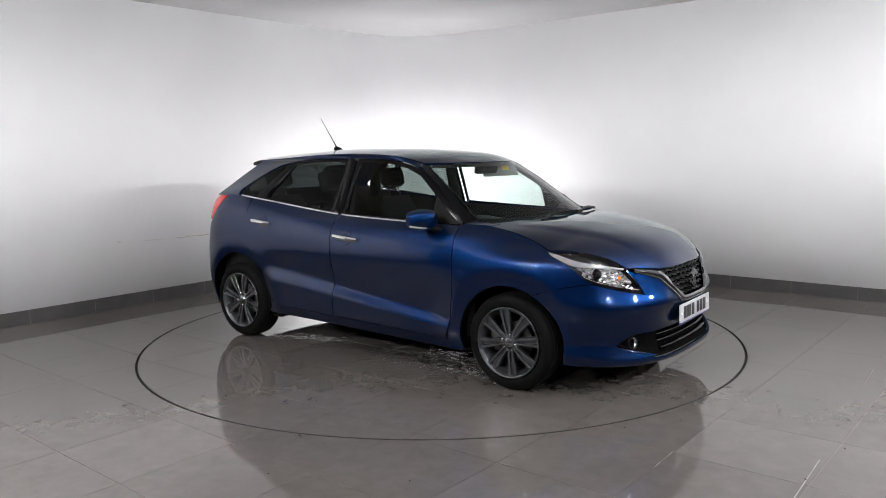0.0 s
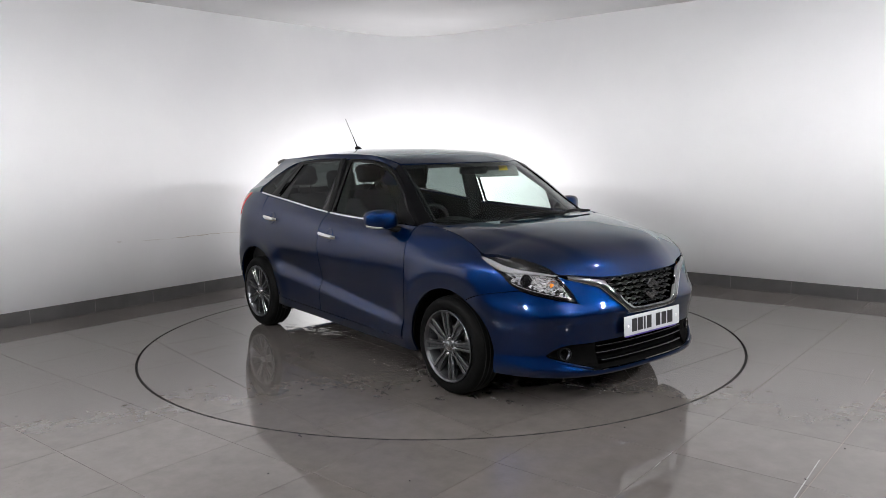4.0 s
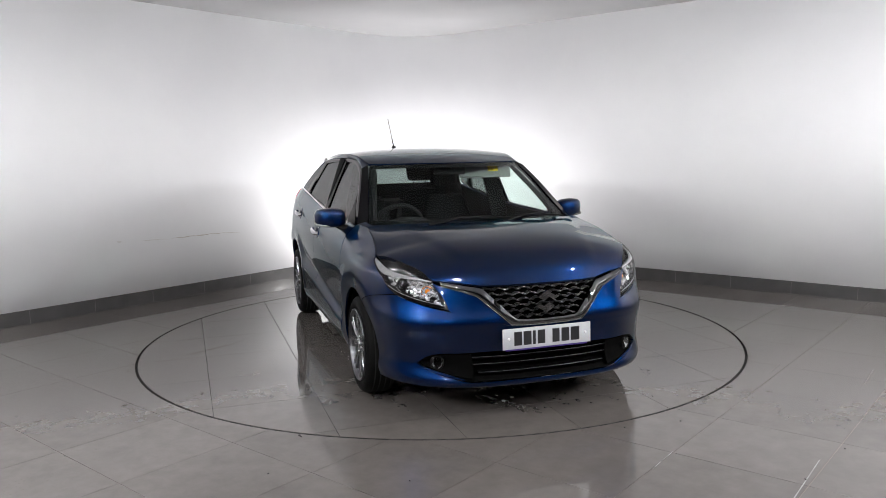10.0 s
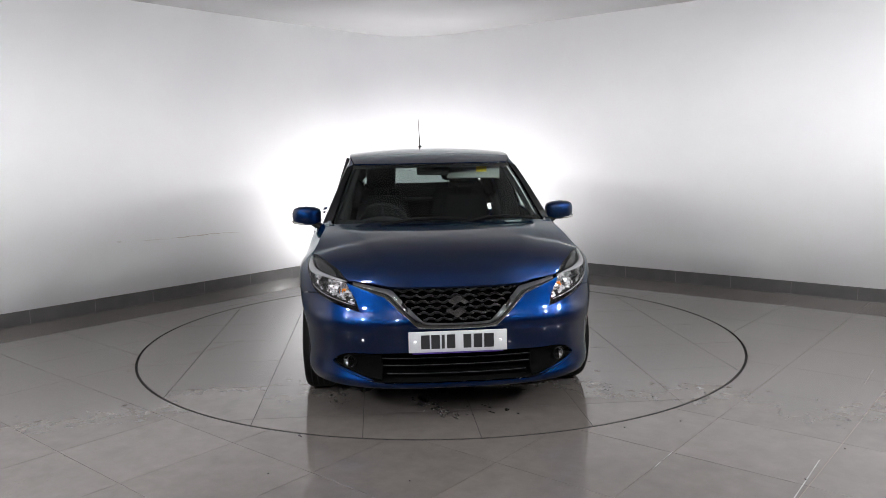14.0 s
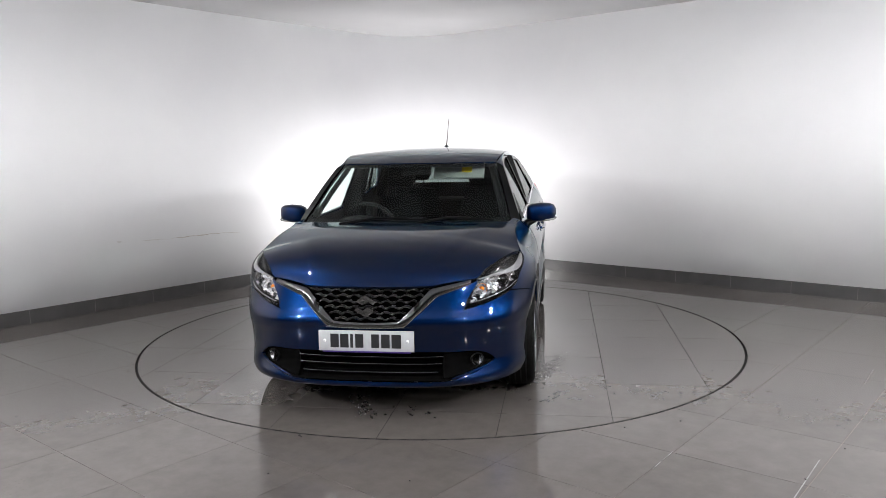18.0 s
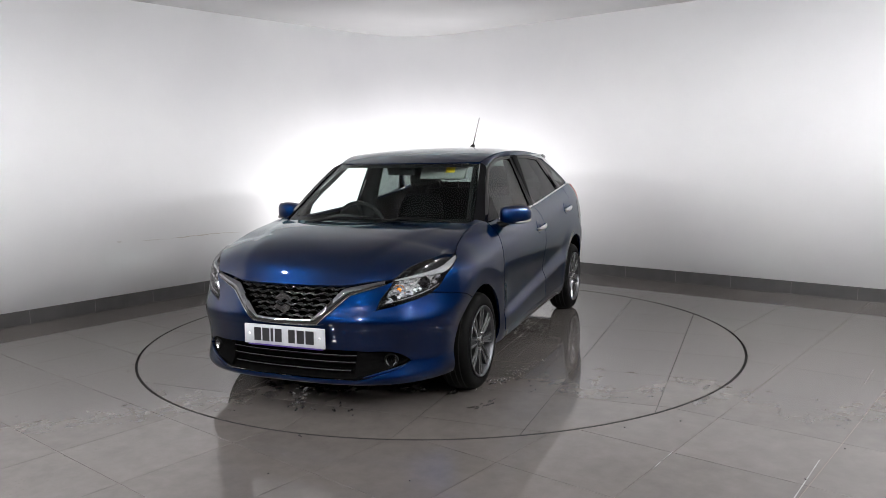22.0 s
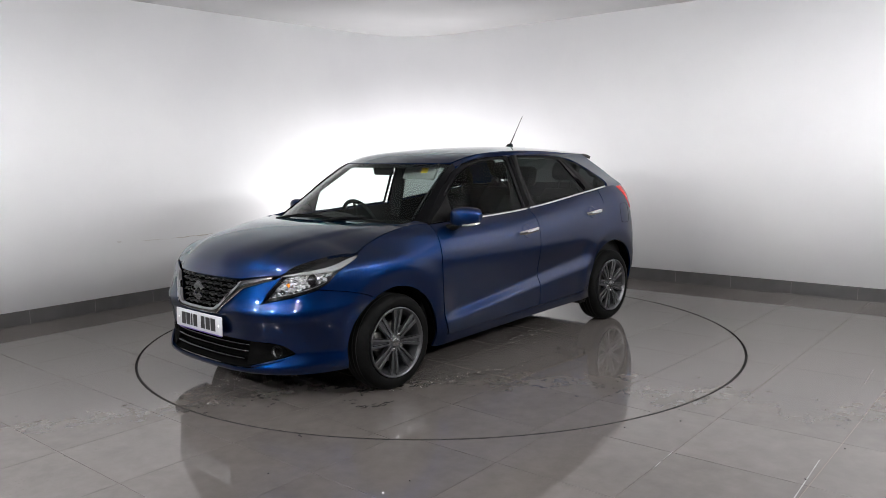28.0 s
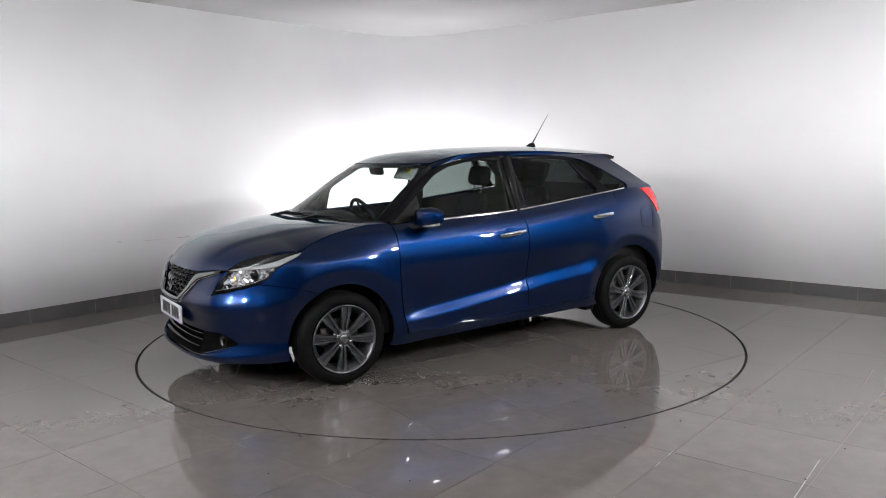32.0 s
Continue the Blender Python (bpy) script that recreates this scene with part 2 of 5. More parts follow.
def plan_wall(name, pts, thick, z0, z1, mat, label):
    rows = []
    for i, p in enumerate(pts):
        a, b = Vector(pts[max(0, i - 1)]), Vector(pts[min(len(pts) - 1, i + 1)])
        d = (b - a).normalized()
        n = Vector((-d.y, d.x))
        q = Vector(p) + n * thick
        rows.append([(p[0], p[1], z0), (p[0], p[1], z1), (q.x, q.y, z1), (q.x, q.y, z0)])
    bm = grid_mesh(rows, closed=True)
    bmesh.ops.recalc_face_normals(bm, faces=bm.faces)
    ob = part(name, bm, mat)
    for f in ob.data.polygons:
        f.use_smooth = abs(f.normal.z) < 0.5
    ob.matrix_basis = ROOM
    return tagged(ob, label, "wall", kind="structure")


def build_room():
    wall_a = plan_wall("wall_north", wall_line(), 0.2, -0.05, RH + 0.1, WALL, "white painted studio wall with a rounded inner corner")
    plan_wall("wall_south", [(RX1, RY1), (RX1, RY0), (RX0, RY0)], 0.2, -0.05, RH + 0.1, WALL_BACK, "grey wall behind the camera")
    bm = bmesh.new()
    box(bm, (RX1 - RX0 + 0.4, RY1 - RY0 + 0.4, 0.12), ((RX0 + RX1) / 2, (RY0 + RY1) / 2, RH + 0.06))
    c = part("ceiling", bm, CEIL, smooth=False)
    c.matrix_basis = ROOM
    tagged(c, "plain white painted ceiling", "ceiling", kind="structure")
    # skirting of dark tiles
    base = tagged(new("baseboard"), "dark grey tile skirting along the walls", "baseboard", kind="structure")
    base.matrix_basis = ROOM
    line = resample([(x, y, 0) for x, y in wall_line(0.0)], 400)
    d = [0.0]
    for a, b in zip(line, line[1:]):
        d.append(d[-1] + (b - a).length)
    cuts = [-0.66 - RY0 + 0.585 * k for k in range(-10, 4)] + [d[-1] - (RX1 - 1.164) + 0.585 * k for k in range(-2, 8)]
    cuts = [0.0, *[c for c in sorted(cuts) if 0.05 < c < d[-1] - 0.05], d[-1]]
    for s0, s1 in zip(cuts, cuts[1:]):
        seg = []
        for j in range(9):
            s = s0 + 0.0015 + (s1 - s0 - 0.003) * j / 8
            i = min(len(d) - 2, max(0, int(np.searchsorted(d, s)) - 1))
            p = line[i].lerp(line[i + 1], (s - d[i]) / (d[i + 1] - d[i]))
            dr = (line[i + 1] - line[i]).normalized()
            n = Vector((dr.y, -dr.x, 0))
            seg.append([p - n * 0.002 + Vector((0, 0, 0.001)), p + n * 0.010 + Vector((0, 0, 0.001)), p + n * 0.010 + Vector((0, 0, 0.123)), p + n * 0.008 + Vector((0, 0, 0.126)), p - n * 0.002 + Vector((0, 0, 0.126))])
        bm = grid_mesh(seg)
        bmesh.ops.recalc_face_normals(bm, faces=bm.faces)
        part("tile", bm, SKIRT, base, smooth=False)
    rows = []
    for i in range(0, 400, 3):
        dr = (line[min(399, i + 1)] - line[max(0, i - 1)]).normalized()
        n = Vector((dr.y, -dr.x, 0))
        rows.append([line[i] + n * 0.0075, line[i] + n * 0.0075 + Vector((0, 0, 0.124))])
    part("joint", grid_mesh(rows), GROUT_PALE, base)


def clip(poly, nx, ny, c):
    """Keeps the part of a convex polygon where nx x + ny y <= c."""
    out = []
    for i, p in enumerate(poly):
        q = poly[(i + 1) % len(poly)]
        a, b = nx * p[0] + ny * p[1] - c, nx * q[0] + ny * q[1] - c
        if a <= 0:
            out.append(p)
        if a * b < 0:
            k = a / (a - b)
            out.append((p[0] + (q[0] - p[0]) * k, p[1] + (q[1] - p[1]) * k))
    return out


def disc_sides(r, n=144):
    return [(math.cos(2 * math.pi * (k + 0.5) / n), math.sin(2 * math.pi * (k + 0.5) / n), r * math.cos(math.pi / n)) for k in range(n)]


def flat_piece(polys, z, depth=0.0):
    bm = bmesh.new()
    for poly in polys:
        if len(poly) > 2:
            bm.faces.new([bm.verts.new((x, y, z)) for x, y in poly])
    bmesh.ops.remove_doubles(bm, verts=bm.verts, dist=0.0003)
    if depth:
        for e in [e for e in bm.edges if len(e.link_faces) == 1]:
            a, b = (bm.verts.new(v.co) for v in e.verts)
            c, d = (bm.verts.new(v.co - Vector((0, 0, depth))) for v in e.verts)
            bm.faces.new((a, b, d, c))
    bmesh.ops.recalc_face_normals(bm, faces=bm.faces)
    for f in bm.faces:
        if abs(f.normal.z) > 0.5 and f.normal.z < 0:
            f.normal_flip()
    return bm


def square(x, y, gap=0.0015):
    return [(x + gap, y + gap), (x + PITCH - gap, y + gap), (x + PITCH - gap, y + PITCH - gap), (x + gap, y + PITCH - gap)]


def build_floor():
    floor = tagged(new("floor"), "grey polished porcelain tile floor, slightly dirty", "floor", kind="structure")
    floor.matrix_basis = ROOM
    # one sheet under the tiles: the joints
    n = 144
    ring = [(math.cos(2 * math.pi * k / n) * (RING + 0.0105), math.sin(2 * math.pi * k / n) * (RING + 0.0105)) for k in range(n)]
    rows = [[(x, y, -0.0022) for x, y in ring], [(x * 8, y * 8, -0.0022) for x, y in ring]]
    part("joint", grid_mesh(rows, closed=True), GROUT, floor)
    bm = bmesh.new()
    box(bm, (13, 13, 0.1), (1, -1, -0.09))
    part("slab", bm, GROUT, floor, smooth=False)
    r_out = RING + 0.009
    sides = disc_sides(r_out)
    x0 = TILE_X0
    i0, i1 = int((RX0 - x0) / PITCH) - 1, int((RX1 - x0) / PITCH) + 1
    j0, j1 = int((RY0 - TILE_Y0) / PITCH) - 1, int((RY1 - TILE_Y0) / PITCH) + 1
    whole = None
    for i in range(i0, i1):
        for j in range(j0, j1):
            x, y = x0 + i * PITCH, TILE_Y0 + j * PITCH
            sq = square(x, y)
            for nx, ny, c in ((-1, 0, -RX0), (1, 0, RX1), (0, -1, -RY0), (0, 1, RY1)):
                sq = clip(sq, nx, ny, c)
            if len(sq) < 3:
                continue
            rr = [math.hypot(*p) for p in sq]
            near = math.hypot(max(x, min(0, x + PITCH)), max(y, min(0, y + PITCH)))
            if max(rr) < r_out:
                continue
            if near > r_out:
                polys = [sq]
            else:
                polys = []
                for k, (nx, ny, c) in enumerate(sides):
                    a0, a1 = 2 * math.pi * k / len(sides), 2 * math.pi * (k + 1) / len(sides)
                    w = clip(clip(sq, math.sin(a0), -math.cos(a0), 0), -math.sin(a1), math.cos(a1), 0)
                    if len(w) > 2:
                        w = clip(w, -nx, -ny, -c)
                        w = [p for p in w if nx * p[0] + ny * p[1] > 0]
                    if len(w) > 2:
                        polys.append(w)
            if polys:
                part("tile", flat_piece(polys, random.uniform(-0.0002, 0.0002), 0.002), TILE, floor, smooth=False)
    # the turning disc
    table = tagged(new("turntable"), "round floor turntable laid with grey polished tiles", "turntable")
    inner = disc_sides(RING - 0.009)
    for i in range(-4, 4):
        for j in range(-4, 4):
            sq = square(0.015 + i * PITCH, 0.012 + j * PITCH, 0.0018)
            for nx, ny, c in inner:
                sq = clip(sq, nx, ny, c)
                if len(sq) < 3:
                    break
            if len(sq) > 2:
                part("tile", flat_piece([sq], random.uniform(-0.0002, 0.0002), 0.002), TILE, table, smooth=False)
    rows = [[(math.cos(2 * math.pi * k / n) * r, math.sin(2 * math.pi * k / n) * r, z) for k in range(n)] for r, z in ((0.001, -0.0022), (RING - 0.0095, -0.0022), (RING - 0.0095, -0.03))]
    part("deck", grid_mesh(rows, closed=True), GROUT_TABLE, table)
    # open gap round the disc; its shade is put into a black channel
    rows = [[(math.cos(2 * math.pi * k / n) * r, math.sin(2 * math.pi * k / n) * r, z) for k in range(n)] for r, z in ((RING - 0.010, -0.002), (RING - 0.008, -0.014), (RING + 0.008, -0.014), (RING + 0.010, -0.002))]
    g = part("ring_gap", grid_mesh(rows, closed=True), GROOVE)
    tagged(g, "thin dark gap between turntable and floor, drawn as a black channel", "ring", kind="structure")
    return table


TILE_X0, TILE_Y0 = 0.03, 0.0
GROUT_TABLE = make_worn("table_grout", (0.014, 0.013, 0.012), (0.028, 0.026, 0.024), 0.8, 40)
WALL_BACK = make_worn("dark_hall_paint", (0.13, 0.13, 0.133), (0.16, 0.16, 0.163), 0.6, 1.5)


def light_panel(name, w, h, at, target, glow, label, group):
    """A slim framed light panel: frame and glowing diffuser."""
    t = thing(name, label, "light panel", group)
    bm = bmesh.new()
    for sx, sy, px, py in ((w + 0.04, 0.02, 0, h / 2 + 0.01), (w + 0.04, 0.02, 0, -h / 2 - 0.01), (0.02, h, w / 2 + 0.01, 0), (0.02, h, -w / 2 - 0.01, 0)):
        box(bm, (sx, sy, 0.05), (px, py, 0))
    box(bm, (w + 0.03, h + 0.03, 0.008), (0, 0, 0.021))
    part("frame", bm, WHITE, t, smooth=False)
    bm = bmesh.new()
    box(bm, (w, h, 0.012), (0, 0, -0.012))
    part("diffuser", bm, glow, t, smooth=False)
    t.matrix_basis = look(at, target)
    return t


def hang(t, up, along=0.0):
    """A thin rod from a panel's top to the ceiling."""
    m = t.matrix_basis
    a = m @ Vector((along, up, 0.0))
    inv = m.inverted()
    part("rod", tube([inv @ a, inv @ Vector((a.x, a.y, RH))], 0.008, 8), WHITE, t)


def rp(x, y, z):
    return ROOM @ Vector((x, y, z))


def build_lights():
    # small floodlights hung round the open sides, all turned to the white walls
    for x, y, w in ((-0.9, RY0 + 0.4, 0.16), (0.6, RY0 + 0.4, 0.16), (3.0, RY0 + 0.35, 0.10), (RX1 - 0.35, -2.5, 0.10), (RX1 - 0.35, 0.0, 0.16), (RX1 - 0.4, 1.5, 0.16)):
        t = light_panel("floodlight", w, 0.06, rp(x, y, 2.5), rp(-1.5, 1.5, 0.3), GLOW_FLOOD, "small white floodlight hung on a thin rod", "floodlights")
        hang(t, 0.08)
    # rows of round downlights over the camera's side of the room
    places = [(0.64 * u + 0.77 * v, -0.77 * u + 0.64 * v) for u, v in ((1.8, -2.5), (1.8, 2.5), (3.9, -2.2), (3.9, 0.0), (3.9, 2.2))]
    bezel = part("bezel", lathe([(0.040, -0.006), (0.044, -0.012), (0.062, -0.010), (0.065, 0.0), (0.063, 0.012)], 28, "Z"), WHITE)
    lamp = part("lamp", lathe([(0.001, -0.004), (0.038, -0.004), (0.040, 0.01)], 20, "Z"), GLOW_DOWN)
    first = thing("downlight", "small round white ceiling downlight, lit", "downlight", "ceiling downlights")
    bezel.parent = lamp.parent = first
    for k, (x, y) in enumerate(places):
        m = Matrix.Translation(rp(x, y, RH - 0.012))
        if k:
            copy_thing(first, m)
        else:
            first.matrix_basis = m
    # two low floodlights on the floor behind the turntable, one turned to each white wall
    for x, aim in ((-0.66, (-0.60, 0.72, 0.58)), (-0.20, (0.60, 0.74, 0.55))):
        corner_floodlight(Vector((x, 2.70, 0.0)), Vector(aim))


def corner_floodlight(at, aim):
    t = thing("corner_floodlight", "black floodlight on a low stand, turned to the white wall", "floodlight", "corner floodlights")
    eye = at + Vector((0, 0, 0.32))
    m = look(eye, eye + aim)
    flat = Matrix.Rotation(math.atan2(-aim.x, aim.y), 4, "Z")
    t.location = at
    local = Matrix.Translation(-at) @ m
    bm = bmesh.new()
    for sx, sy, px, py in ((0.34, 0.015, 0, 0.1), (0.34, 0.015, 0, -0.1), (0.015, 0.2, 0.165, 0), (0.015, 0.2, -0.165, 0)):
        box(bm, (sx, sy, 0.07), local @ Vector((px, py, 0.02)), local.to_3x3().to_4x4())
    box(bm, (0.34, 0.21, 0.01), local @ Vector((0, 0, 0.05)), local.to_3x3().to_4x4())
    part("housing", bm, GLOSSBLACK, t, smooth=False)
    bm = bmesh.new()
    box(bm, (0.30, 0.04, 0.012), (0, 0, 0.006), bevel=0.003)
    box(bm, (0.04, 0.22, 0.012), (0, -0.02, 0.007), bevel=0.003)
    bmesh.ops.transform(bm, matrix=flat, verts=bm.verts)
    part("foot", bm, GLOSSBLACK, t)
    for s in (1, -1):
        part("bracket", tube([flat @ Vector(p) for p in ((0.14 * s, 0, 0.01), (0.182 * s, 0, 0.10), (0.182 * s, -0.01, 0.32), (0.165 * s, -0.01, 0.32))], 0.009, 8), GLOSSBLACK, t)
    lamp = bpy.data.lights.new("corner_lamp", "AREA")
    lamp.shape, lamp.size, lamp.size_y = "RECTANGLE", 0.3, 0.18
    lamp.energy = CORNER_WATTS
    lamp.color = (1.0, 0.99, 0.98)
    new("corner_lamp", lamp).matrix_basis = m @ Matrix.Translation((0, 0, -0.03))


def streak(name, pts, widths, normal, mat, parent, label="", kind=""):
    """A thin flat uneven mark along a line, lying on a surface."""
    n = Vector(normal)
    rows = []
    for i, q in enumerate(pts):
        d = (Vector(pts[min(len(pts) - 1, i + 1)]) - Vector(pts[max(0, i - 1)])).normalized()
        side = n.cross(d).normalized() * widths[i] / 2
        rows.append([Vector(q) + side + n * 0.0012, Vector(q) - side + n * 0.0012])
    return part(name, grid_mesh(rows), mat, parent, label)


def build_marks(table):
    rnd = random.Random(11)
    # brown scrape on the left wall
    mark = tagged(new("wall_scuff"), "thin brown scrape on the white wall", "scuff mark", kind="structure")
    mark.matrix_basis = ROOM
    line = [(-0.99, 0.638), (-0.93, 0.634), (-0.74, 0.623), (-0.60, 0.620), (-0.44, 0.614), (-0.21, 0.616), (0.06, 0.619), (0.30, 0.612), (0.45, 0.602)]
    for a, b, w in ((0, 2, 0.010), (2, 5, 0.004), (4, 7, 0.011), (5, 9, 0.005)):
        pts = resample([(RX0, y, z) for y, z in line[a:b]], 14)
        pts = [p + Vector((0, 0, rnd.uniform(-0.004, 0.004))) for p in pts]
        streak("scrape", pts, [w * rnd.uniform(0.25, 1.0) * math.sin(math.pi * (k + 0.3) / 13.6) for k in range(14)], (1, 0, 0), SCUFF, mark)
    # pale filler left in some joints of the fixed floor
    fill = tagged(new("joint_filler"), "pale cement left along a few tile joints", "filler", kind="structure")
    for a, b, w in (((1.447, -2.998), (1.738, -2.621), 0.005), ((2.129, -1.2), (2.269, -1.024), 0.007), ((2.564, -1.506), (2.778, -1.218), 0.008), ((1.098, -2.488), (0.95, -2.678), 0.004)):
        pts = resample([(*a, 0), (*b, 0)], 12)
        streak("line", pts, [w * rnd.uniform(0.3, 1.0) for _ in pts], (0, 0, 1), GROUT_PALE, fill)
    # small dark chips on the fixed floor
    bm = bmesh.new()
    for x, y, r in ((-0.745, -2.177, 0.016), (-0.735, -2.19, 0.010), (-0.802, -2.651, 0.007), (0.948, -2.155, 0.006), (1.264, -2.08, 0.007), (1.923, -2.495, 0.007), (-0.152, -2.76, 0.006), (1.232, -1.662, 0.006), (1.577, -2.823, 0.006), (1.187, -0.108, 0.004), (-1.853, -2.396, 0.006)):
        m = pose(x, y, 0.003, 0, 0, rnd.uniform(0, 180)) @ Matrix.Diagonal((r * 1.0, r * 0.4, 0.003, 1))
        bmesh.ops.create_icosphere(bm, subdivisions=1, radius=1.0, matrix=m)
    tagged(part("floor_debris", bm, GROOVE), "small dark chips of rubber on the tiles", "debris", kind="stuff")
    # faint tread prints of a tyre across the fixed floor
    bm = bmesh.new()
    p, q = Vector((-1.947, -2.775, 0.0)), Vector((-1.511, -2.087, 0.0))
    d = (q - p).normalized()
    side = Vector((-d.y, d.x, 0))
    steps = int((q - p).length / 0.028)
    for k in range(steps):
        for row in (-0.07, -0.042, -0.014, 0.014, 0.042, 0.07):
            if rnd.random() < 0.25 + 0.5 * k / steps:
                continue
            c = p + d * (0.028 * k + rnd.uniform(-0.004, 0.004)) + side * (row + rnd.uniform(-0.004, 0.004))
            r = rnd.uniform(0.002, 0.0045)
            bm.faces.new([bm.verts.new((c.x + r * rnd.uniform(0.7, 1.3) * math.cos(j * math.pi / 3), c.y + r * rnd.uniform(0.7, 1.3) * math.sin(j * math.pi / 3), 0.0007)) for j in range(6)])
    tagged(part("tread_prints", bm, TREAD), "faint dark tyre tread prints on the tiles", "tyre marks", kind="stuff")
    # water left by the wheels on the turning disc: broken wet streaks and drops
    bm = bmesh.new()

    def blot(cx, cy, r, turn, stretch, lift=0.0009):
        k = rnd.randint(7, 11)
        m = pose(cx, cy, lift, 0, 0, turn)
        bm.faces.new([bm.verts.new(m @ Vector((r * stretch * rnd.uniform(0.55, 1.3) * math.cos(2 * math.pi * j / k), r * rnd.uniform(0.55, 1.3) * math.sin(2 * math.pi * j / k), 0))) for j in range(k)])

    for x0, y0, x1, y1, spread, count, size in ((1.12, 0.83, 0.55, 0.97, 0.030, 60, 0.016), (1.15, 0.72, 0.70, 0.80, 0.045, 40, 0.014), (1.40, 0.93, 1.62, 0.86, 0.020, 16, 0.012),
                                                (1.12, -0.80, 0.50, -0.72, 0.040, 60, 0.015), (0.9, -0.58, 0.25, -0.45, 0.07, 45, 0.020), (1.45, -0.80, 1.65, -0.74, 0.02, 12, 0.012),
                                                (-1.10, -0.78, -0.55, -0.60, 0.06, 55, 0.018), (-0.6, 0.55, -0.1, 0.62, 0.06, 30, 0.016), (1.55, -0.30, 1.95, -0.12, 0.05, 26, 0.016), (1.75, 0.1, 1.95, 0.2, 0.04, 10, 0.012)):
        turn = math.degrees(math.atan2(y1 - y0, x1 - x0))
        for _ in range(count):
            u = rnd.random()
            blot(x0 + (x1 - x0) * u + rnd.gauss(0, 0.02), y0 + (y1 - y0) * u + rnd.gauss(0, spread), size * rnd.uniform(0.25, 1.0), turn + rnd.uniform(-12, 12), rnd.uniform(1.2, 3.2), 0.0006 + 0.0006 * rnd.random())
    tagged(part("water_film", bm, WET, table, "thin wet streaks and drops on the tiles"), kind="stuff")
    bm = bmesh.new()
    for cx, cy, sx, sy, turn, count in ((0.80, 0.90, 0.22, 0.030, -14, 130), (0.75, -0.76, 0.26, 0.04, 7, 130), (-0.80, -0.68, 0.22, 0.05, 18, 90), (1.75, -0.2, 0.10, 0.04, 20, 50), (0.5, -0.4, 0.3, 0.1, 0, 50)):
        m = pose(cx, cy, 0, 0, 0, turn)
        for _ in range(count):
            c = m @ Vector((rnd.gauss(0, sx), rnd.gauss(0, sy), 0.0014))
            r, k, a0 = rnd.choice((0.001, 0.0015, 0.002, 0.003)), rnd.randint(4, 6), rnd.uniform(0, 6)
            bm.faces.new([bm.verts.new((c.x + r * rnd.uniform(0.6, 1.4) * math.cos(a0 + 2 * math.pi * j / k), c.y + r * rnd.uniform(0.6, 1.4) * math.sin(a0 + 2 * math.pi * j / k), c.z)) for j in range(k)])
    tagged(part("dried_splashes", bm, FLECK, table), kind="stuff")


# ---------------- the car ----------------
# car frame: x forward from the middle of the wheelbase, y to its left, z up
XF, XR = 1.3, -1.3                       # where the plan begins to round in
NOSE = [(0.12, 1.95), (0.18, 2.030), (0.205, 2.076), (0.235, 2.080), (0.27, 2.060), (0.32, 2.044), (0.40, 2.046), (0.47, 2.060), (0.51, 2.071), (0.545, 2.081), (0.575, 2.077), (0.60, 2.067), (0.64, 2.0535), (0.73, 2.022), (0.78, 1.99), (0.83, 1.945), (0.88, 1.89), (0.95, 1.81), (1.02, 1.75), (1.5, 1.7)]
TAIL = [(0.2, -1.84), (0.32, -1.9), (0.45, -1.95), (0.6, -1.955), (0.8, -1.93), (0.95, -1.90), (1.1, -1.86), (1.25, -1.72), (1.45, -1.55)]
BELT = [(-1.75, 1.14), (-1.3, 1.125), (-0.95, 1.087), (-0.2, 1.013), (0.5, 0.985), (0.85, 0.978), (1.1, 0.975)]
WIDE = [(0.12, 0.80), (0.2, 0.83), (0.28, 0.858), (0.4, 0.868), (0.55, 0.874), (0.7, 0.877), (0.8, 0.871), (0.88, 0.854), (0.94, 0.826), (0.98, 0.79), (1.0, 0.765)]
ROUND = [(0.5, 2.8), (0.62, 2.45), (0.8, 2.4)]
LEAN = 0.42
HUB_F, HUB_R, HUB_Z = 1.257, -1.262, 0.297
ARCH_F, ARCH_R = (1.254, 0.288, 0.357), (-1.268, 0.302, 0.378)


def smooth01(a, b, v):
    t = min(1.0, max(0.0, (v - a) / (b - a)))
    return t * t * (3 - 2 * t)


def half_width(x, z):
    x = min(1.4, max(-1.5, x))
    zb = lerp_table(BELT, x)
    if z >= zb:
        w = 0.765 - (z - zb) * LEAN - 0.10 * max(0, z - zb - 0.15) ** 2
    elif z > 0.75:
        w = lerp_table(WIDE, 0.75 + (z - 0.75) * 0.25 / (zb - 0.75))
    else:
        w = lerp_table(WIDE, z)
    # the crease that climbs along the doors: hollow above it, a ledge that faces up below it
    if z < 0.78:
        zc = 0.352 + 0.098 * (0.78 - x)
        wide = 0.055 + 0.050 * smooth01(0.7, -0.9, x)
        along = smooth01(0.92, 0.66, x) * smooth01(-1.02, -0.82, x)
        hollow = smooth01(0.76, zc + 0.5 * wide, z)
        w += along * (-0.030 * hollow + 0.036 * smooth01(zc + wide, zc - 0.022, z))
    # bumper corners: drawn in under the lamp line, flared again at the foot
    w -= smooth01(1.15, 1.4, x) * (0.022 * smooth01(0.61, 0.45, z) * smooth01(0.22, 0.34, z))
    # front wings fall away sooner towards the bonnet
    w -= 0.070 * smooth01(0.78, 0.92, z) * smooth01(0.80, 1.45, x)
    return w


def power(x, z):
    """How square the plan is at the nose and at the tail."""
    return lerp_table(ROUND, z) if x > 0 else 3.2


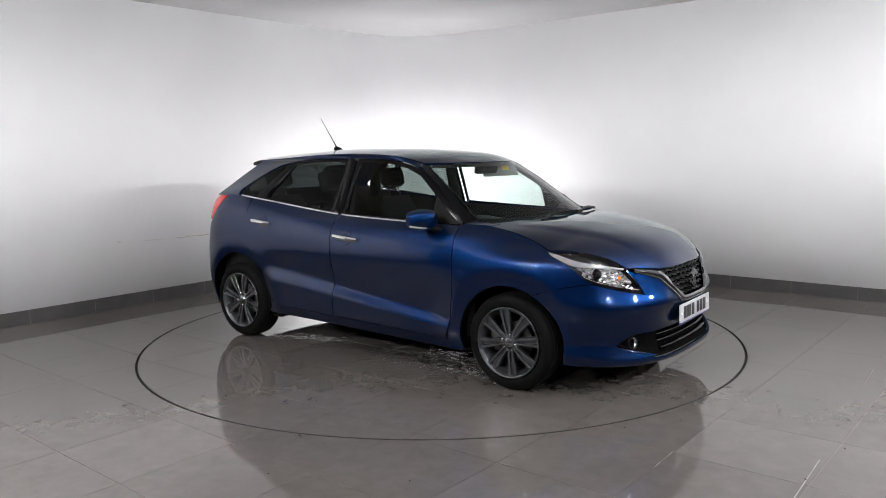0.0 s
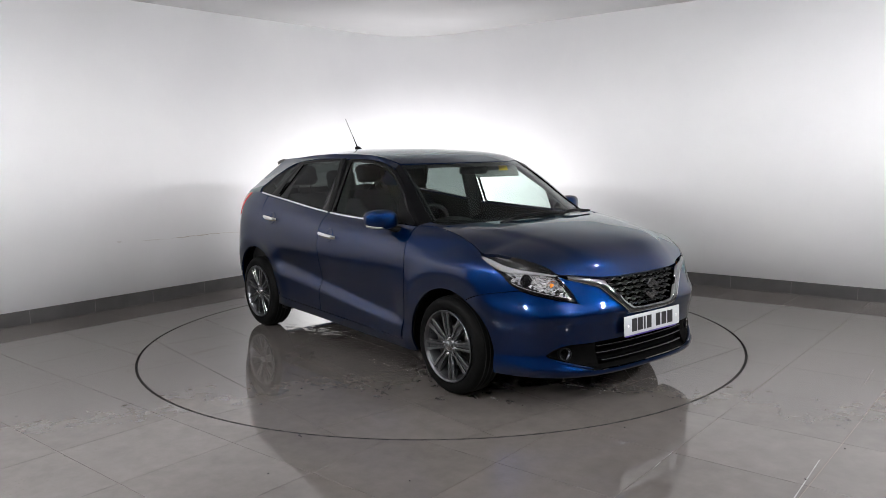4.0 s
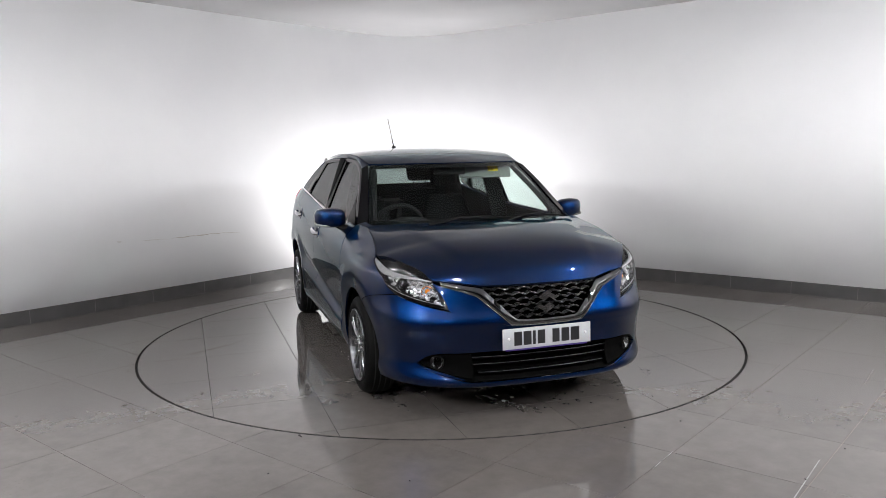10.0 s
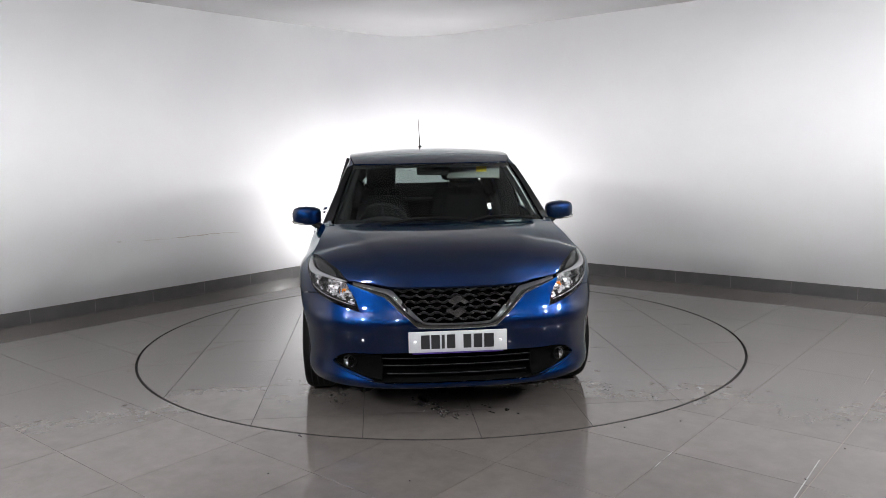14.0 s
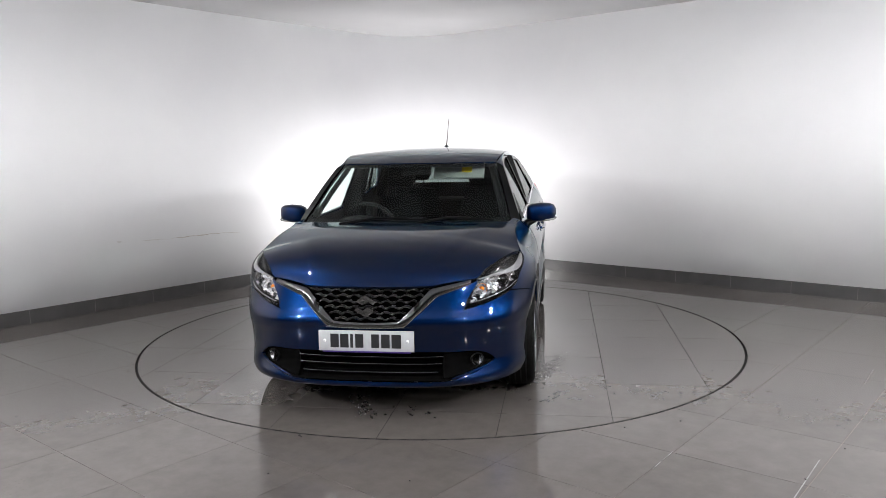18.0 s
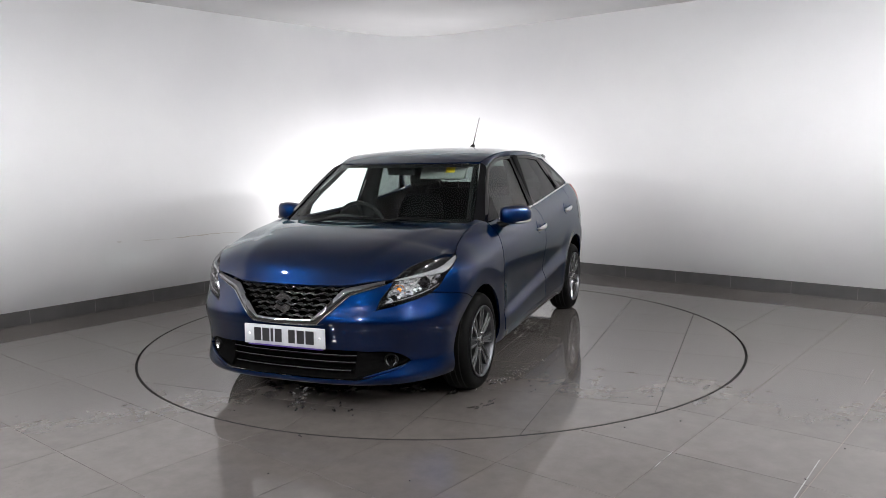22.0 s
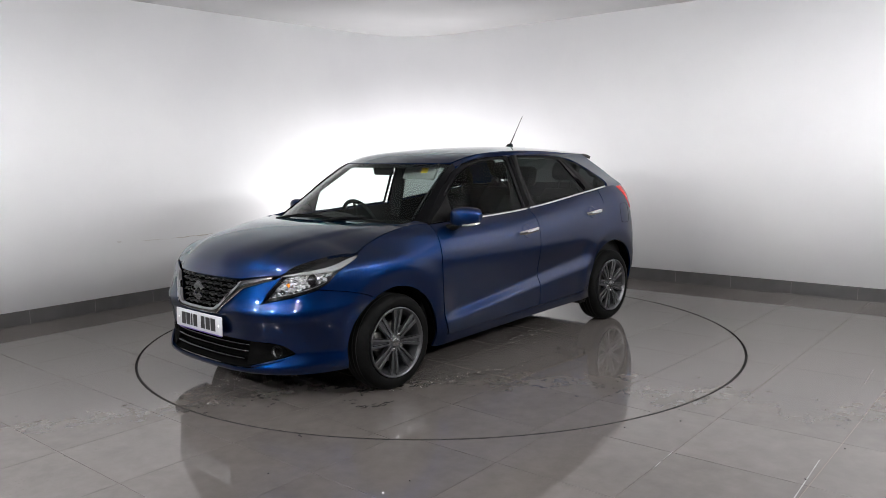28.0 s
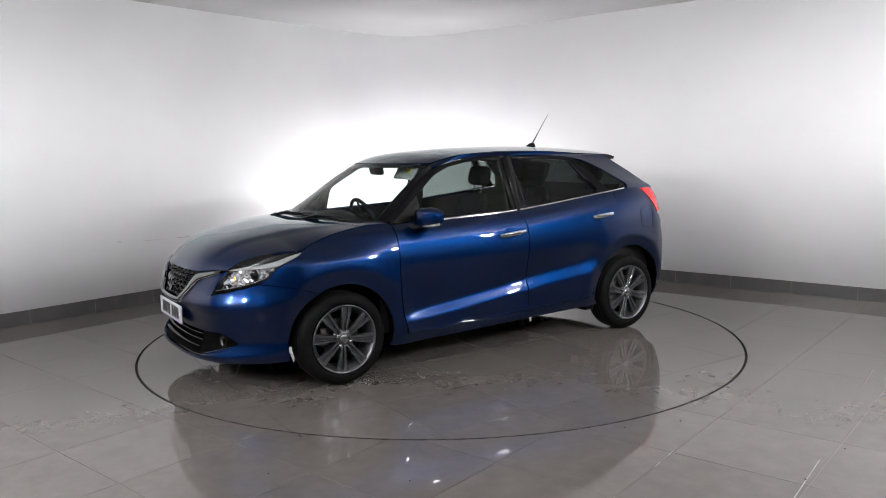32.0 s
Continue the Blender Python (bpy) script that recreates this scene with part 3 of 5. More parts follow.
def round_in(x, z):
    n = power(x, z)
    if x > XF:
        k = (x - XF) / (lerp_table(NOSE, z) - XF)
        return max(0.0, 1 - min(1.0, k) ** n) ** (1 / n)
    if x < XR:
        k = (x - XR) / (lerp_table(TAIL, z) - XR)
        return max(0.0, 1 - min(1.0, k) ** n) ** (1 / n)
    return 1.0


def arch_swell(x, z):
    """The raised band round each wheel arch, rolled in towards the opening."""
    w = 0.0
    for (ax, az, r), band in ((ARCH_F, 0.10), (ARCH_R, 0.075)):
        d = math.hypot(x - ax, (z - az) * 0.97)
        w += (0.008 * smooth01(r + band + 0.12, r + band - 0.03, d) - 0.013 * smooth01(r + band + 0.02, r - 0.02, d)) * smooth01(0.86, 0.70, z) * smooth01(1.72, 1.45, x)
    return w


def side_y(x, z):
    return half_width(x, z) * round_in(x, z) + arch_swell(x, z)


def sp(x, z):
    """A point of the body's side, from its length and height."""
    return Vector((x, side_y(x, z), z))


def fp(y, z):
    """A point of the nose, from its width and height."""
    w, n = half_width(1.4, z), power(1, z)
    return Vector((XF + (lerp_table(NOSE, z) - XF) * max(0.0, 1 - min(1, abs(y) / w) ** n) ** (1 / n), y, z))


def bp(y, z):
    """A point of the tail, from its width and height."""
    w, n = half_width(-1.3, z), power(-1, z)
    return Vector((XR + (lerp_table(TAIL, z) - XR) * max(0.0, 1 - min(1, abs(y) / w) ** n) ** (1 / n), y, z))


def on_body(p, lift=0.0):
    """Moves a rough point onto the body's skin."""
    x, y, z = p
    end = lerp_table(NOSE, z) if x > XF else lerp_table(TAIL, z)
    x0 = XF if x > XF else XR
    if XR <= x <= XF:
        q = Vector((x, half_width(x, z) + arch_swell(x, z), z))
    else:
        w = half_width(min(1.4, max(-1.5, x)), z)
        k, j = max(0.0, (x - x0) / (end - x0)), max(0.0, y / w)
        n = power(x, z)
        s = (k ** n + j ** n) ** (1 / n) or 1.0
        q = Vector((x0 + (end - x0) * k / s, w * j / s, z))
        q.y += arch_swell(q.x, z) * min(1.0, j / s * 2)
    if lift:
        e = 0.004
        a = on_body((q.x - e, q.y + (e if abs(q.x) > 1.7 else 0), z)) - on_body((q.x + e, q.y - (e if abs(q.x) > 1.7 else 0), z))
        b = on_body((q.x, q.y, z + e)) - on_body((q.x, q.y, z - e))
        n = a.cross(b)
        if n.length:
            n.normalize()
            if n.dot(Vector((q.x if abs(q.x) > 1.6 else 0, 1, 0.2))) < 0:
                n = -n
            q = q + n * lift
    return q


def mirrored(rows, s):
    return rows if s > 0 else [[(p[0], -p[1], p[2]) for p in r] for r in rows]


def ruled(a, b, n, m, lift=0.0, skin=True):
    a, b = resample(a, n), resample(b, n)
    rows = [[p.lerp(q, j / (m - 1)) for p, q in zip(a, b)] for j in range(m)]
    return [[on_body(p, lift) for p in r] for r in rows] if skin else rows


def panel(name, patches, mat, parent, s=1, label="", depth=0.014):
    bm = bmesh.new()
    for rows in patches:
        grid_mesh(mirrored(rows, s), bm)
    outward(bm)
    if depth:
        rim(bm, depth)
    return part(name, bm, mat, parent, label)


def arch(spec, a0, a1, n=40, grow=0.0):
    cx, cz, r = spec
    return [sp(cx + (r + grow) * math.cos(radians(a0 + (a1 - a0) * k / (n - 1))), cz + (r + grow) * math.sin(radians(a0 + (a1 - a0) * k / (n - 1)))) for k in range(n)]


def side_line(pts, n=30, smooth=True):
    p = [Vector((x, 0, z)) for x, z in pts]
    return [sp(v.x, v.z) for v in (curve(p, n) if smooth else resample(p, n))]


# shared lines of the skin
WS_EDGE = [(0.940, 0.695, 0.992), (0.775, 0.655, 1.105), (0.585, 0.605, 1.245), (0.408, 0.555, 1.357)]
LAMP_TOP = [(1.49, 0.860), (1.56, 0.869), (1.64, 0.860), (1.73, 0.841), (1.82, 0.808), (1.878, 0.765)]
LAMP_LOW = [(1.49, 0.852), (1.58, 0.812), (1.66, 0.765), (1.705, 0.715), (1.755, 0.685), (1.84, 0.655), (1.972, 0.612)]
DOOR_A = [(0.785, 0.262), (0.818, 0.37), (0.846, 0.58), (0.847, 0.978)]
DOOR_B = [(-0.213, 0.292), (-0.212, 0.58), (-0.226, 0.89), (-0.200, 1.012)]
DOOR_C = [(-0.220, 0.292), (-0.219, 0.58), (-0.233, 0.89), (-0.207, 1.013)]
DOOR_D = [(-0.78, 0.308), (-0.87, 0.345), (-0.925, 0.45), (-0.99, 0.57), (-1.08, 0.68), (-1.145, 0.79), (-1.162, 0.90), (-1.16, 1.100)]


def lamp_top():
    return side_line(LAMP_TOP, 24)


def lamp_low():
    return side_line(LAMP_LOW, 30)


def build_skin(car):
    for s in (1, -1):
        # front wing
        inner = arch(ARCH_F, 195, 60, 60)
        outer = side_line([(0.798, 0.2), (0.805, 0.27), (0.828, 0.37), (0.853, 0.58), (0.854, 0.978)], 22)
        outer += side_line([(0.87, 0.986), (1.02, 0.9855), (1.25, 0.9445), (1.40, 0.9015), (1.485, 0.865)], 16)
        outer += side_line(LAMP_LOW[:5], 14)[1:]
        outer += side_line([(1.72, 0.6795), (1.6, 0.6595), (1.50, 0.6325), (1.42, 0.6005)], 10)
        panel("front_wing", [ruled(inner, outer, 90, 26)], PAINT, car, s)
        # top of the wing, up to the windscreen's corner
        a = side_line([(1.06, 0.9835), (0.96, 0.988), (0.868, 0.988)], 12)
        b = curve([(1.085, 0.672, 0.990), (1.00, 0.698, 0.995), (0.925, 0.712, 1.006)], 12)
        panel("wing_top", [ruled(a, b, 12, 4, skin=False)], PAINT, car, s, depth=0.01)
        # front door
        a, b = side_line(DOOR_A, 64), side_line(DOOR_B, 64)
        door = panel("front_door", [ruled(a, b, 64, 26)], PAINT, car, s)
        a, b = side_line(DOOR_C, 64), side_line(DOOR_D, 64)
        rear = panel("rear_door", [ruled(a, b, 64, 26)], PAINT, car, s)
        for d, x0, x1, z0, z1 in ((door, -0.197, 0.035, 0.872, 0.852), (rear, -1.082, -0.871, 0.945, 0.926)):
            door_handle(d, s, x0, x1, z0, z1)
        # sill
        up = side_line([(0.80, 0.258), (-0.215, 0.286), (-0.78, 0.302), (-0.86, 0.330)], 30, False)
        low = side_line([(0.885, 0.19), (-0.215, 0.225), (-0.78, 0.238), (-0.93, 0.240)], 30, False)
        panel("sill", [ruled(up, low, 30, 5)], PAINT, car, s, depth=0.05)
        # rear quarter
        inner = arch(ARCH_R, -8, 188, 70)
        outer = side_line([(-0.86, 0.245), (-0.868, 0.325), *[(x - 0.008, z) for x, z in DOOR_D[1:]]], 40)
        outer += side_line([(-1.18, 1.11), (-1.31, 1.124), (-1.46, 1.13)], 8)
        outer += side_line([(-1.50, 1.085), (-1.575, 1.0), (-1.63, 0.925), (-1.67, 0.90), (-1.72, 0.86)], 12)
        outer += side_line([(-1.715, 0.7), (-1.70, 0.5), (-1.69, 0.3), (-1.65, 0.24)], 14)
        panel("rear_quarter", [ruled(inner, outer, 100, 26)], PAINT, car, s)
        # rear bumper half and tail lamp
        a = side_line([(-1.712, 0.85), (-1.722, 0.7), (-1.707, 0.5), (-1.697, 0.3), (-1.66, 0.235)], 20)
        b = [bp(0.0, z) for z in (0.85, 0.7, 0.5, 0.3, 0.235)]
        panel("rear_bumper", [ruled(a, b, 20, 16)], PAINT, car, s)
        a = side_line([(-1.475, 1.118), (-1.51, 1.08), (-1.58, 1.0), (-1.64, 0.925)], 14)
        b = [bp(0.5, 1.118), bp(0.48, 1.06), bp(0.46, 0.97), bp(0.45, 0.91)]
        panel("tail_lamp", [ruled(a, b, 14, 14, 0.004)], RED, car, s, "red wraparound tail lamp")
        # pillar behind the rear side window and roof side
        front = side_line([(-0.80, 1.385), (-0.95, 1.358), (-1.12, 1.285), (-1.25, 1.215), (-1.335, 1.165), (-1.345, 1.13)], 24)
        back = curve([(-1.26, 0.560, 1.398), (-1.35, 0.582, 1.345), (-1.49, 0.62, 1.262), (-1.61, 0.658, 1.183), (-1.70, 0.69, 1.125), (-1.71, 0.69, 1.10)], 24)
        foot = resample([front[-1], back[-1]], 20)
        shelf = [*side_line([(-1.325, 1.123), (-1.475, 1.1225)], 8, False), *[on_body(q) for q in resample([sp(-1.478, 1.122), bp(0.52, 1.122)], 13)[1:]]]
        panel("rear_pillar", [ruled(front, back, 24, 8, skin=False), ruled(foot, shelf, 20, 4, skin=False)], PAINT, car, s, depth=0.02)
        bm = bmesh.new()
        grid_mesh(mirrored([[Vector((x, y + dy, z)) for x, y, z in ((-1.27, 0.556, 1.402), (-1.34, 0.556, 1.392), (-1.40, 0.552, 1.376))] for dy in (0.004, 0.010)]
                           + [[Vector((x, y, z - 0.026)) for x, y, z in ((-1.27, 0.564, 1.402), (-1.34, 0.562, 1.392), (-1.395, 0.556, 1.380))]], s), bm)
        part("spoiler_end", rim(outward(bm), 0.02), GLOSSBLACK, car)
        top = curve([(0.40, 0.565, 1.362), (0.28, 0.585, 1.395), (0.10, 0.598, 1.420), (-0.25, 0.603, 1.434), (-0.65, 0.594, 1.425), (-1.0, 0.578, 1.405), (-1.27, 0.557, 1.398)], 40)
        frame_top = side_line([(0.43, 1.338), (0.30, 1.368), (0.13, 1.392), (-0.25, 1.405), (-0.60, 1.402), (-0.80, 1.387)], 40)
        panel("roof_side", [ruled(top, frame_top, 40, 5, skin=False)], PAINT, car, s, depth=0.02)
        # windscreen pillar: body-coloured, but made black for the dark surroundings it reflects
        a = curve([(0.945, 0.702, 0.995), (0.780, 0.662, 1.108), (0.590, 0.612, 1.248), (0.40, 0.562, 1.362)], 24)
        b = side_line([(0.875, 0.990), (0.775, 1.078), (0.60, 1.222), (0.43, 1.338)], 24)
        panel("windscreen_pillar", [ruled(a, b, 24, 5, skin=False)], GLOSSBLACK, car, s, depth=0.03)
        # side windows with their frames
        windows(door, rear, car, s)
    crown("bonnet", [(1.16, 1.000), (1.4, 0.984), (1.65, 0.943), (1.82, 0.893), (1.95, 0.823), (2.028, 0.738)],
          [*side_line([(1.01, 0.990), (1.25, 0.949), (1.40, 0.906), (1.49, 0.869)], 14), *side_line(LAMP_TOP, 16)[1:], Vector((1.93, 0.45, 0.752)), Vector((1.985, 0.345, 0.738))], PAINT, car, 2.9, 0.02, n=40, m=65, crease=bonnet_crease)
    crown("roof", [(0.60, 1.366), (0.45, 1.414), (0.30, 1.441), (0.0, 1.467), (-0.4, 1.479), (-0.75, 1.476), (-1.1, 1.459), (-1.38, 1.437)],
          curve([(0.405, 0.557, 1.366), (0.28, 0.577, 1.400), (0.10, 0.590, 1.426), (-0.25, 0.595, 1.440), (-0.65, 0.586, 1.431), (-1.0, 0.570, 1.411), (-1.30, 0.547, 1.398)], 30), PAINT, car, 2.2, 0.02)
    # spoiler over the rear window
    crown("roof_spoiler", [(-1.38, 1.436), (-1.48, 1.424), (-1.56, 1.402), (-1.55, 1.388), (-1.40, 1.39)],
          [Vector(p) for p in ((-1.30, 0.545, 1.397), (-1.345, 0.545, 1.388), (-1.395, 0.535, 1.374), (-1.39, 0.535, 1.362), (-1.34, 0.535, 1.352))], PAINT, car, 2.2, 0.01)
    crown("windscreen", [(1.20, 0.985), (1.0, 1.112), (0.80, 1.243), (0.605, 1.362)],
          curve(WS_EDGE, 24), SCREEN_GLASS, car, 2.2, 0.0)
    # black printed border of the windscreen
    ws_c, ws_e = curve([(1.20, 0, 0.985), (1.0, 0, 1.112), (0.80, 0, 1.243), (0.605, 0, 1.362)], 30), resample(curve(WS_EDGE, 24), 30)

    def ws(i, t):
        p, q = ws_c[i], ws_e[i]
        k = abs(t) ** 2.2
        return Vector((p.x + (q.x - p.x) * k - 0.004, q.y * t, p.z + (q.z - p.z) * k - 0.002))

    bm = bmesh.new()
    for s in (1, -1):
        grid_mesh([[ws(i, s * t) for i in range(30)] for t in (0.972, 0.98, 0.99, 0.998)], bm)
    grid_mesh([[ws(i, t) for t in np.linspace(-0.972, 0.972, 31)] for i in (27, 28, 29)], bm)
    part("windscreen_border", bm, GLOSSBLACK, car, "black printed border of the windscreen")
    crown("rear_window", [(-1.40, 1.385), (-1.60, 1.25), (-1.74, 1.12)],
          curve([(-1.37, 0.535, 1.35), (-1.51, 0.57, 1.25), (-1.66, 0.59, 1.13)], 16), DARK_GLASS, car, 2.5, 0.0)
    crown("tailgate", [(-1.745, 1.115), (-1.87, 1.05), (-1.93, 0.95), (-1.945, 0.86)],
          [bp(0.62, 1.12), bp(0.50, 1.06), bp(0.47, 0.95), bp(0.45, 0.86)], PAINT, car, 2.5, 0.014)


def crown(name, mid, edge, mat, parent, power=2.2, depth=0.015, label="", n=30, m=33, crease=None):
    """A crowned panel between a middle line (x, z) and an edge line, the same on both sides."""
    c = curve([(x, 0, z) for x, z in mid], n)
    e = resample(edge, n)
    rows = []
    for p, q in zip(c, e):
        row = []
        for j in range(m):
            t = 2 * j / (m - 1) - 1
            k = abs(t)
            row.append((p.x + (q.x - p.x) * k ** power, q.y * t, p.z + (q.z - p.z) * k ** power))
        rows.append(row)
    if crease:
        rows = [[(x, y, z + crease(x, abs(y))) for x, y, z in r] for r in rows]
    bm = grid_mesh(rows)
    outward(bm)
    if depth:
        rim(bm, depth)
    return part(name, bm, mat, parent, label)


def bonnet_crease(x, y):
    """The middle of the bonnet stands a little proud between two creases."""
    yc = 0.34 + (1.98 - x) * 0.30
    return 0.008 * smooth01(yc + 0.06, yc - 0.02, y) * smooth01(2.02, 1.80, x) * smooth01(0.95, 1.45, x)


def door_handle(door, s, x0, x1, z0, z1):
    pts = []
    for k in range(13):
        t = k / 12
        x, z = x0 + (x1 - x0) * t, z0 + (z1 - z0) * t
        pts.append((x, s * (side_y(x, z) + 0.012 + 0.026 * math.sin(math.pi * min(1, max(0, t))) ** 0.4), z))
    r = [0.008 + 0.004 * math.sin(math.pi * k / 12) ** 0.5 for k in range(13)]
    h = part("handle", tube(pts, r, 12, flat=1.45), HANDLE, door, "chrome door pull handle")
    # the dished cup behind it
    cx, cz = x0 + (x1 - x0) * 0.55, z0 + (z1 - z0) * 0.55
    rows = []
    for i, (r, d) in enumerate(((0.050, 0.0006), (0.048, 0.003), (0.045, 0.004), (0.040, 0.0034), (0.028, 0.0018), (0.001, 0.0012))):
        rows.append([(cx + r * 1.0 * math.cos(a), s * (side_y(cx + r * math.cos(a), cz + r * math.sin(a)) + d), cz + r * math.sin(a)) for a in (2 * math.pi * k / 28 for k in range(28))])
    part("handle_cup", outward(grid_mesh(rows, closed=True)), PAINT, door, "dark recess behind the handle")


HANDLE = make_worn("bright_chrome", (0.80, 0.81, 0.83), (0.86, 0.86, 0.88), 0.05, 30, 1.0, 0, 0.02)


def closed_loop(poly, n):
    pts = resample([(x, z, 0) for x, z in [*poly, poly[0]]], n + 1)[:-1]
    return [(p.x, p.y) for p in pts]


def fill_poly(poly, s, lift, mat, name, parent, label="", nx=26, nz=12, depth=0.0):
    """A pane on the body's skin: rows from its lower to its upper edge."""
    xs0, xs1 = min(p[0] for p in poly), max(p[0] for p in poly)
    bm = bmesh.new()
    vs = [bm.verts.new((x, 0, z)) for x, z in poly]
    f = bm.faces.new(vs)
    for k in range(1, nx):
        x = xs0 + (xs1 - xs0) * k / nx
        bmesh.ops.bisect_plane(bm, geom=list(bm.verts) + list(bm.edges) + list(bm.faces), plane_co=(x, 0, 0), plane_no=(1, 0, 0))
    z0, z1 = min(p[1] for p in poly), max(p[1] for p in poly)
    for k in range(1, nz):
        z = z0 + (z1 - z0) * k / nz
        bmesh.ops.bisect_plane(bm, geom=list(bm.verts) + list(bm.edges) + list(bm.faces), plane_co=(0, 0, z), plane_no=(0, 0, 1))
    for v in bm.verts:
        q = on_body((v.co.x, side_y(v.co.x, v.co.z), v.co.z), lift)
        v.co = (q.x, s * q.y, q.z)
    outward(bm)
    if depth:
        rim(bm, depth)
    return part(name, bm, mat, parent, label)


GLASS_F = [(0.60, 0.990), (-0.160, 1.022), (-0.150, 1.376), (-0.02, 1.378), (0.14, 1.366), (0.30, 1.335), (0.43, 1.284), (0.585, 1.170), (0.60, 1.12)]
SAIL_F = [(0.845, 0.985), (0.61, 0.990), (0.61, 1.150), (0.68, 1.095)]
GLASS_R = [(-0.315, 1.034), (-1.015, 1.096), (-0.80, 1.358), (-0.60, 1.374), (-0.275, 1.382)]
GLASS_Q = [(-1.055, 1.104), (-1.305, 1.134), (-1.320, 1.160), (-1.20, 1.238), (-1.00, 1.330), (-0.875, 1.362)]
FRAME_F = [(0.85, 0.975), (-0.19, 1.009), (-0.185, 1.402), (0.0, 1.402), (0.16, 1.388), (0.32, 1.358), (0.45, 1.318), (0.63, 1.198), (0.87, 0.998)]
FRAME_R = [(-0.205, 1.011), (-1.165, 1.104), (-1.16, 1.112), (-0.845, 1.382), (-0.60, 1.398), (-0.20, 1.402)]


def windows(door, rear, car, s):
    for owner, inner, outer, name in ((door, GLASS_F, FRAME_F, "window_frame"), (rear, GLASS_R, FRAME_R, "window_frame")):
        # the frame: from the outer edge to the pane, found along rays from the pane's middle
        cx, cz = sum(p[0] for p in inner) / len(inner), sum(p[1] for p in inner) / len(inner)
        fine_o, fine_i = closed_loop(outer, 160), closed_loop(inner, 160)

        def by_angle(loop):
            a = sorted((math.atan2(z - cz, (x - cx) * 0.5), x, z) for x, z in loop)
            ang = [q[0] for q in a]
            return lambda t: [float(np.interp(t, [ang[-1] - 2 * math.pi, *ang, ang[0] + 2 * math.pi], [a[-1][k], *[q[k] for q in a], a[0][k]])) for k in (1, 2)]

        fo, fi = by_angle(fine_o), by_angle(fine_i)
        steps = [-math.pi + 2 * math.pi * k / 120 for k in range(120)]
        rows = []
        for u in (0.0, 0.33, 0.66, 1.0):
            rows.append([])
            for t in steps:
                (x0, z0), (x1, z1) = fo(t), fi(t)
                x, z = x0 + (x1 - x0) * u, z0 + (z1 - z0) * u
                q = on_body((x, side_y(x, z), z), -0.002 if u in (0.0, 1.0) else 0.003)
                rows[-1].append((q.x, s * q.y, q.z))
        rows.append([(p[0], p[1] - s * 0.022, p[2]) for p in rows[-1]])
        part(name, outward(grid_mesh(rows, closed=True)), GLOSSBLACK, owner)
    fill_poly(GLASS_F, s, -0.008, SIDE_GLASS, "window_glass", door)
    fill_poly(GLASS_R, s, -0.008, DARK_GLASS, "window_glass", rear)
    fill_poly(SAIL_F, s, 0.005, PLASTIC, "mirror_sail", door, nx=8, nz=6, depth=0.006)
    fill_poly(GLASS_Q, s, 0.000, DARK_GLASS, "quarter_window", car, nx=14, nz=8, depth=0.004)
    # black divider in front of the quarter window and surround
    a = side_line([(-1.035, 1.100), (-0.845, 1.372)], 10, False)
    b = side_line([(-1.058, 1.104), (-0.878, 1.364)], 10, False)
    panel("quarter_divider", [ruled(a, b, 10, 3, 0.003)], GLOSSBLACK, car, s, depth=0.01)
    # bright strip along the belt
    line = side_line([(0.62, 0.982), (-0.2, 1.013), (-0.95, 1.088), (-1.30, 1.126)], 60)
    rows = [[on_body((p.x, p.y, p.z + dz), l) for p in line] for dz, l in ((-0.006, 0.001), (-0.004, 0.006), (0.003, 0.006), (0.006, 0.001))]
    cut = next(i for i, p in enumerate(line) if p.x < -0.203)
    for owner, i0, i1 in ((door, 0, cut), (rear, cut, 60)):
        part("belt_strip", outward(grid_mesh(mirrored([r[i0:i1] for r in rows], s))), CHROME, owner, "chrome strip under the windows")


def front_line(pts, n=24, smooth=True):
    p = [Vector((y, 0, z)) for y, z in pts]
    return [fp(v.x, v.z) for v in (curve(p, n) if smooth else resample(p, n))]


MOUTH_TOP = [(0.0, 0.388), (0.30, 0.387), (0.46, 0.382), (0.56, 0.380), (0.625, 0.362), (0.668, 0.325)]
MOUTH_LOW = [(0.0, 0.232), (0.30, 0.231), (0.43, 0.231), (0.52, 0.252), (0.60, 0.276), (0.668, 0.318)]
CHROME_LOW = [(0.0, 0.522), (0.12, 0.523), (0.205, 0.530), (0.29, 0.605), (0.375, 0.684), (0.46, 0.712), (0.548, 0.738)]
CHROME_UP = [(0.0, 0.556), (0.10, 0.557), (0.178, 0.563), (0.255, 0.638), (0.338, 0.724), (0.44, 0.742), (0.545, 0.760)]


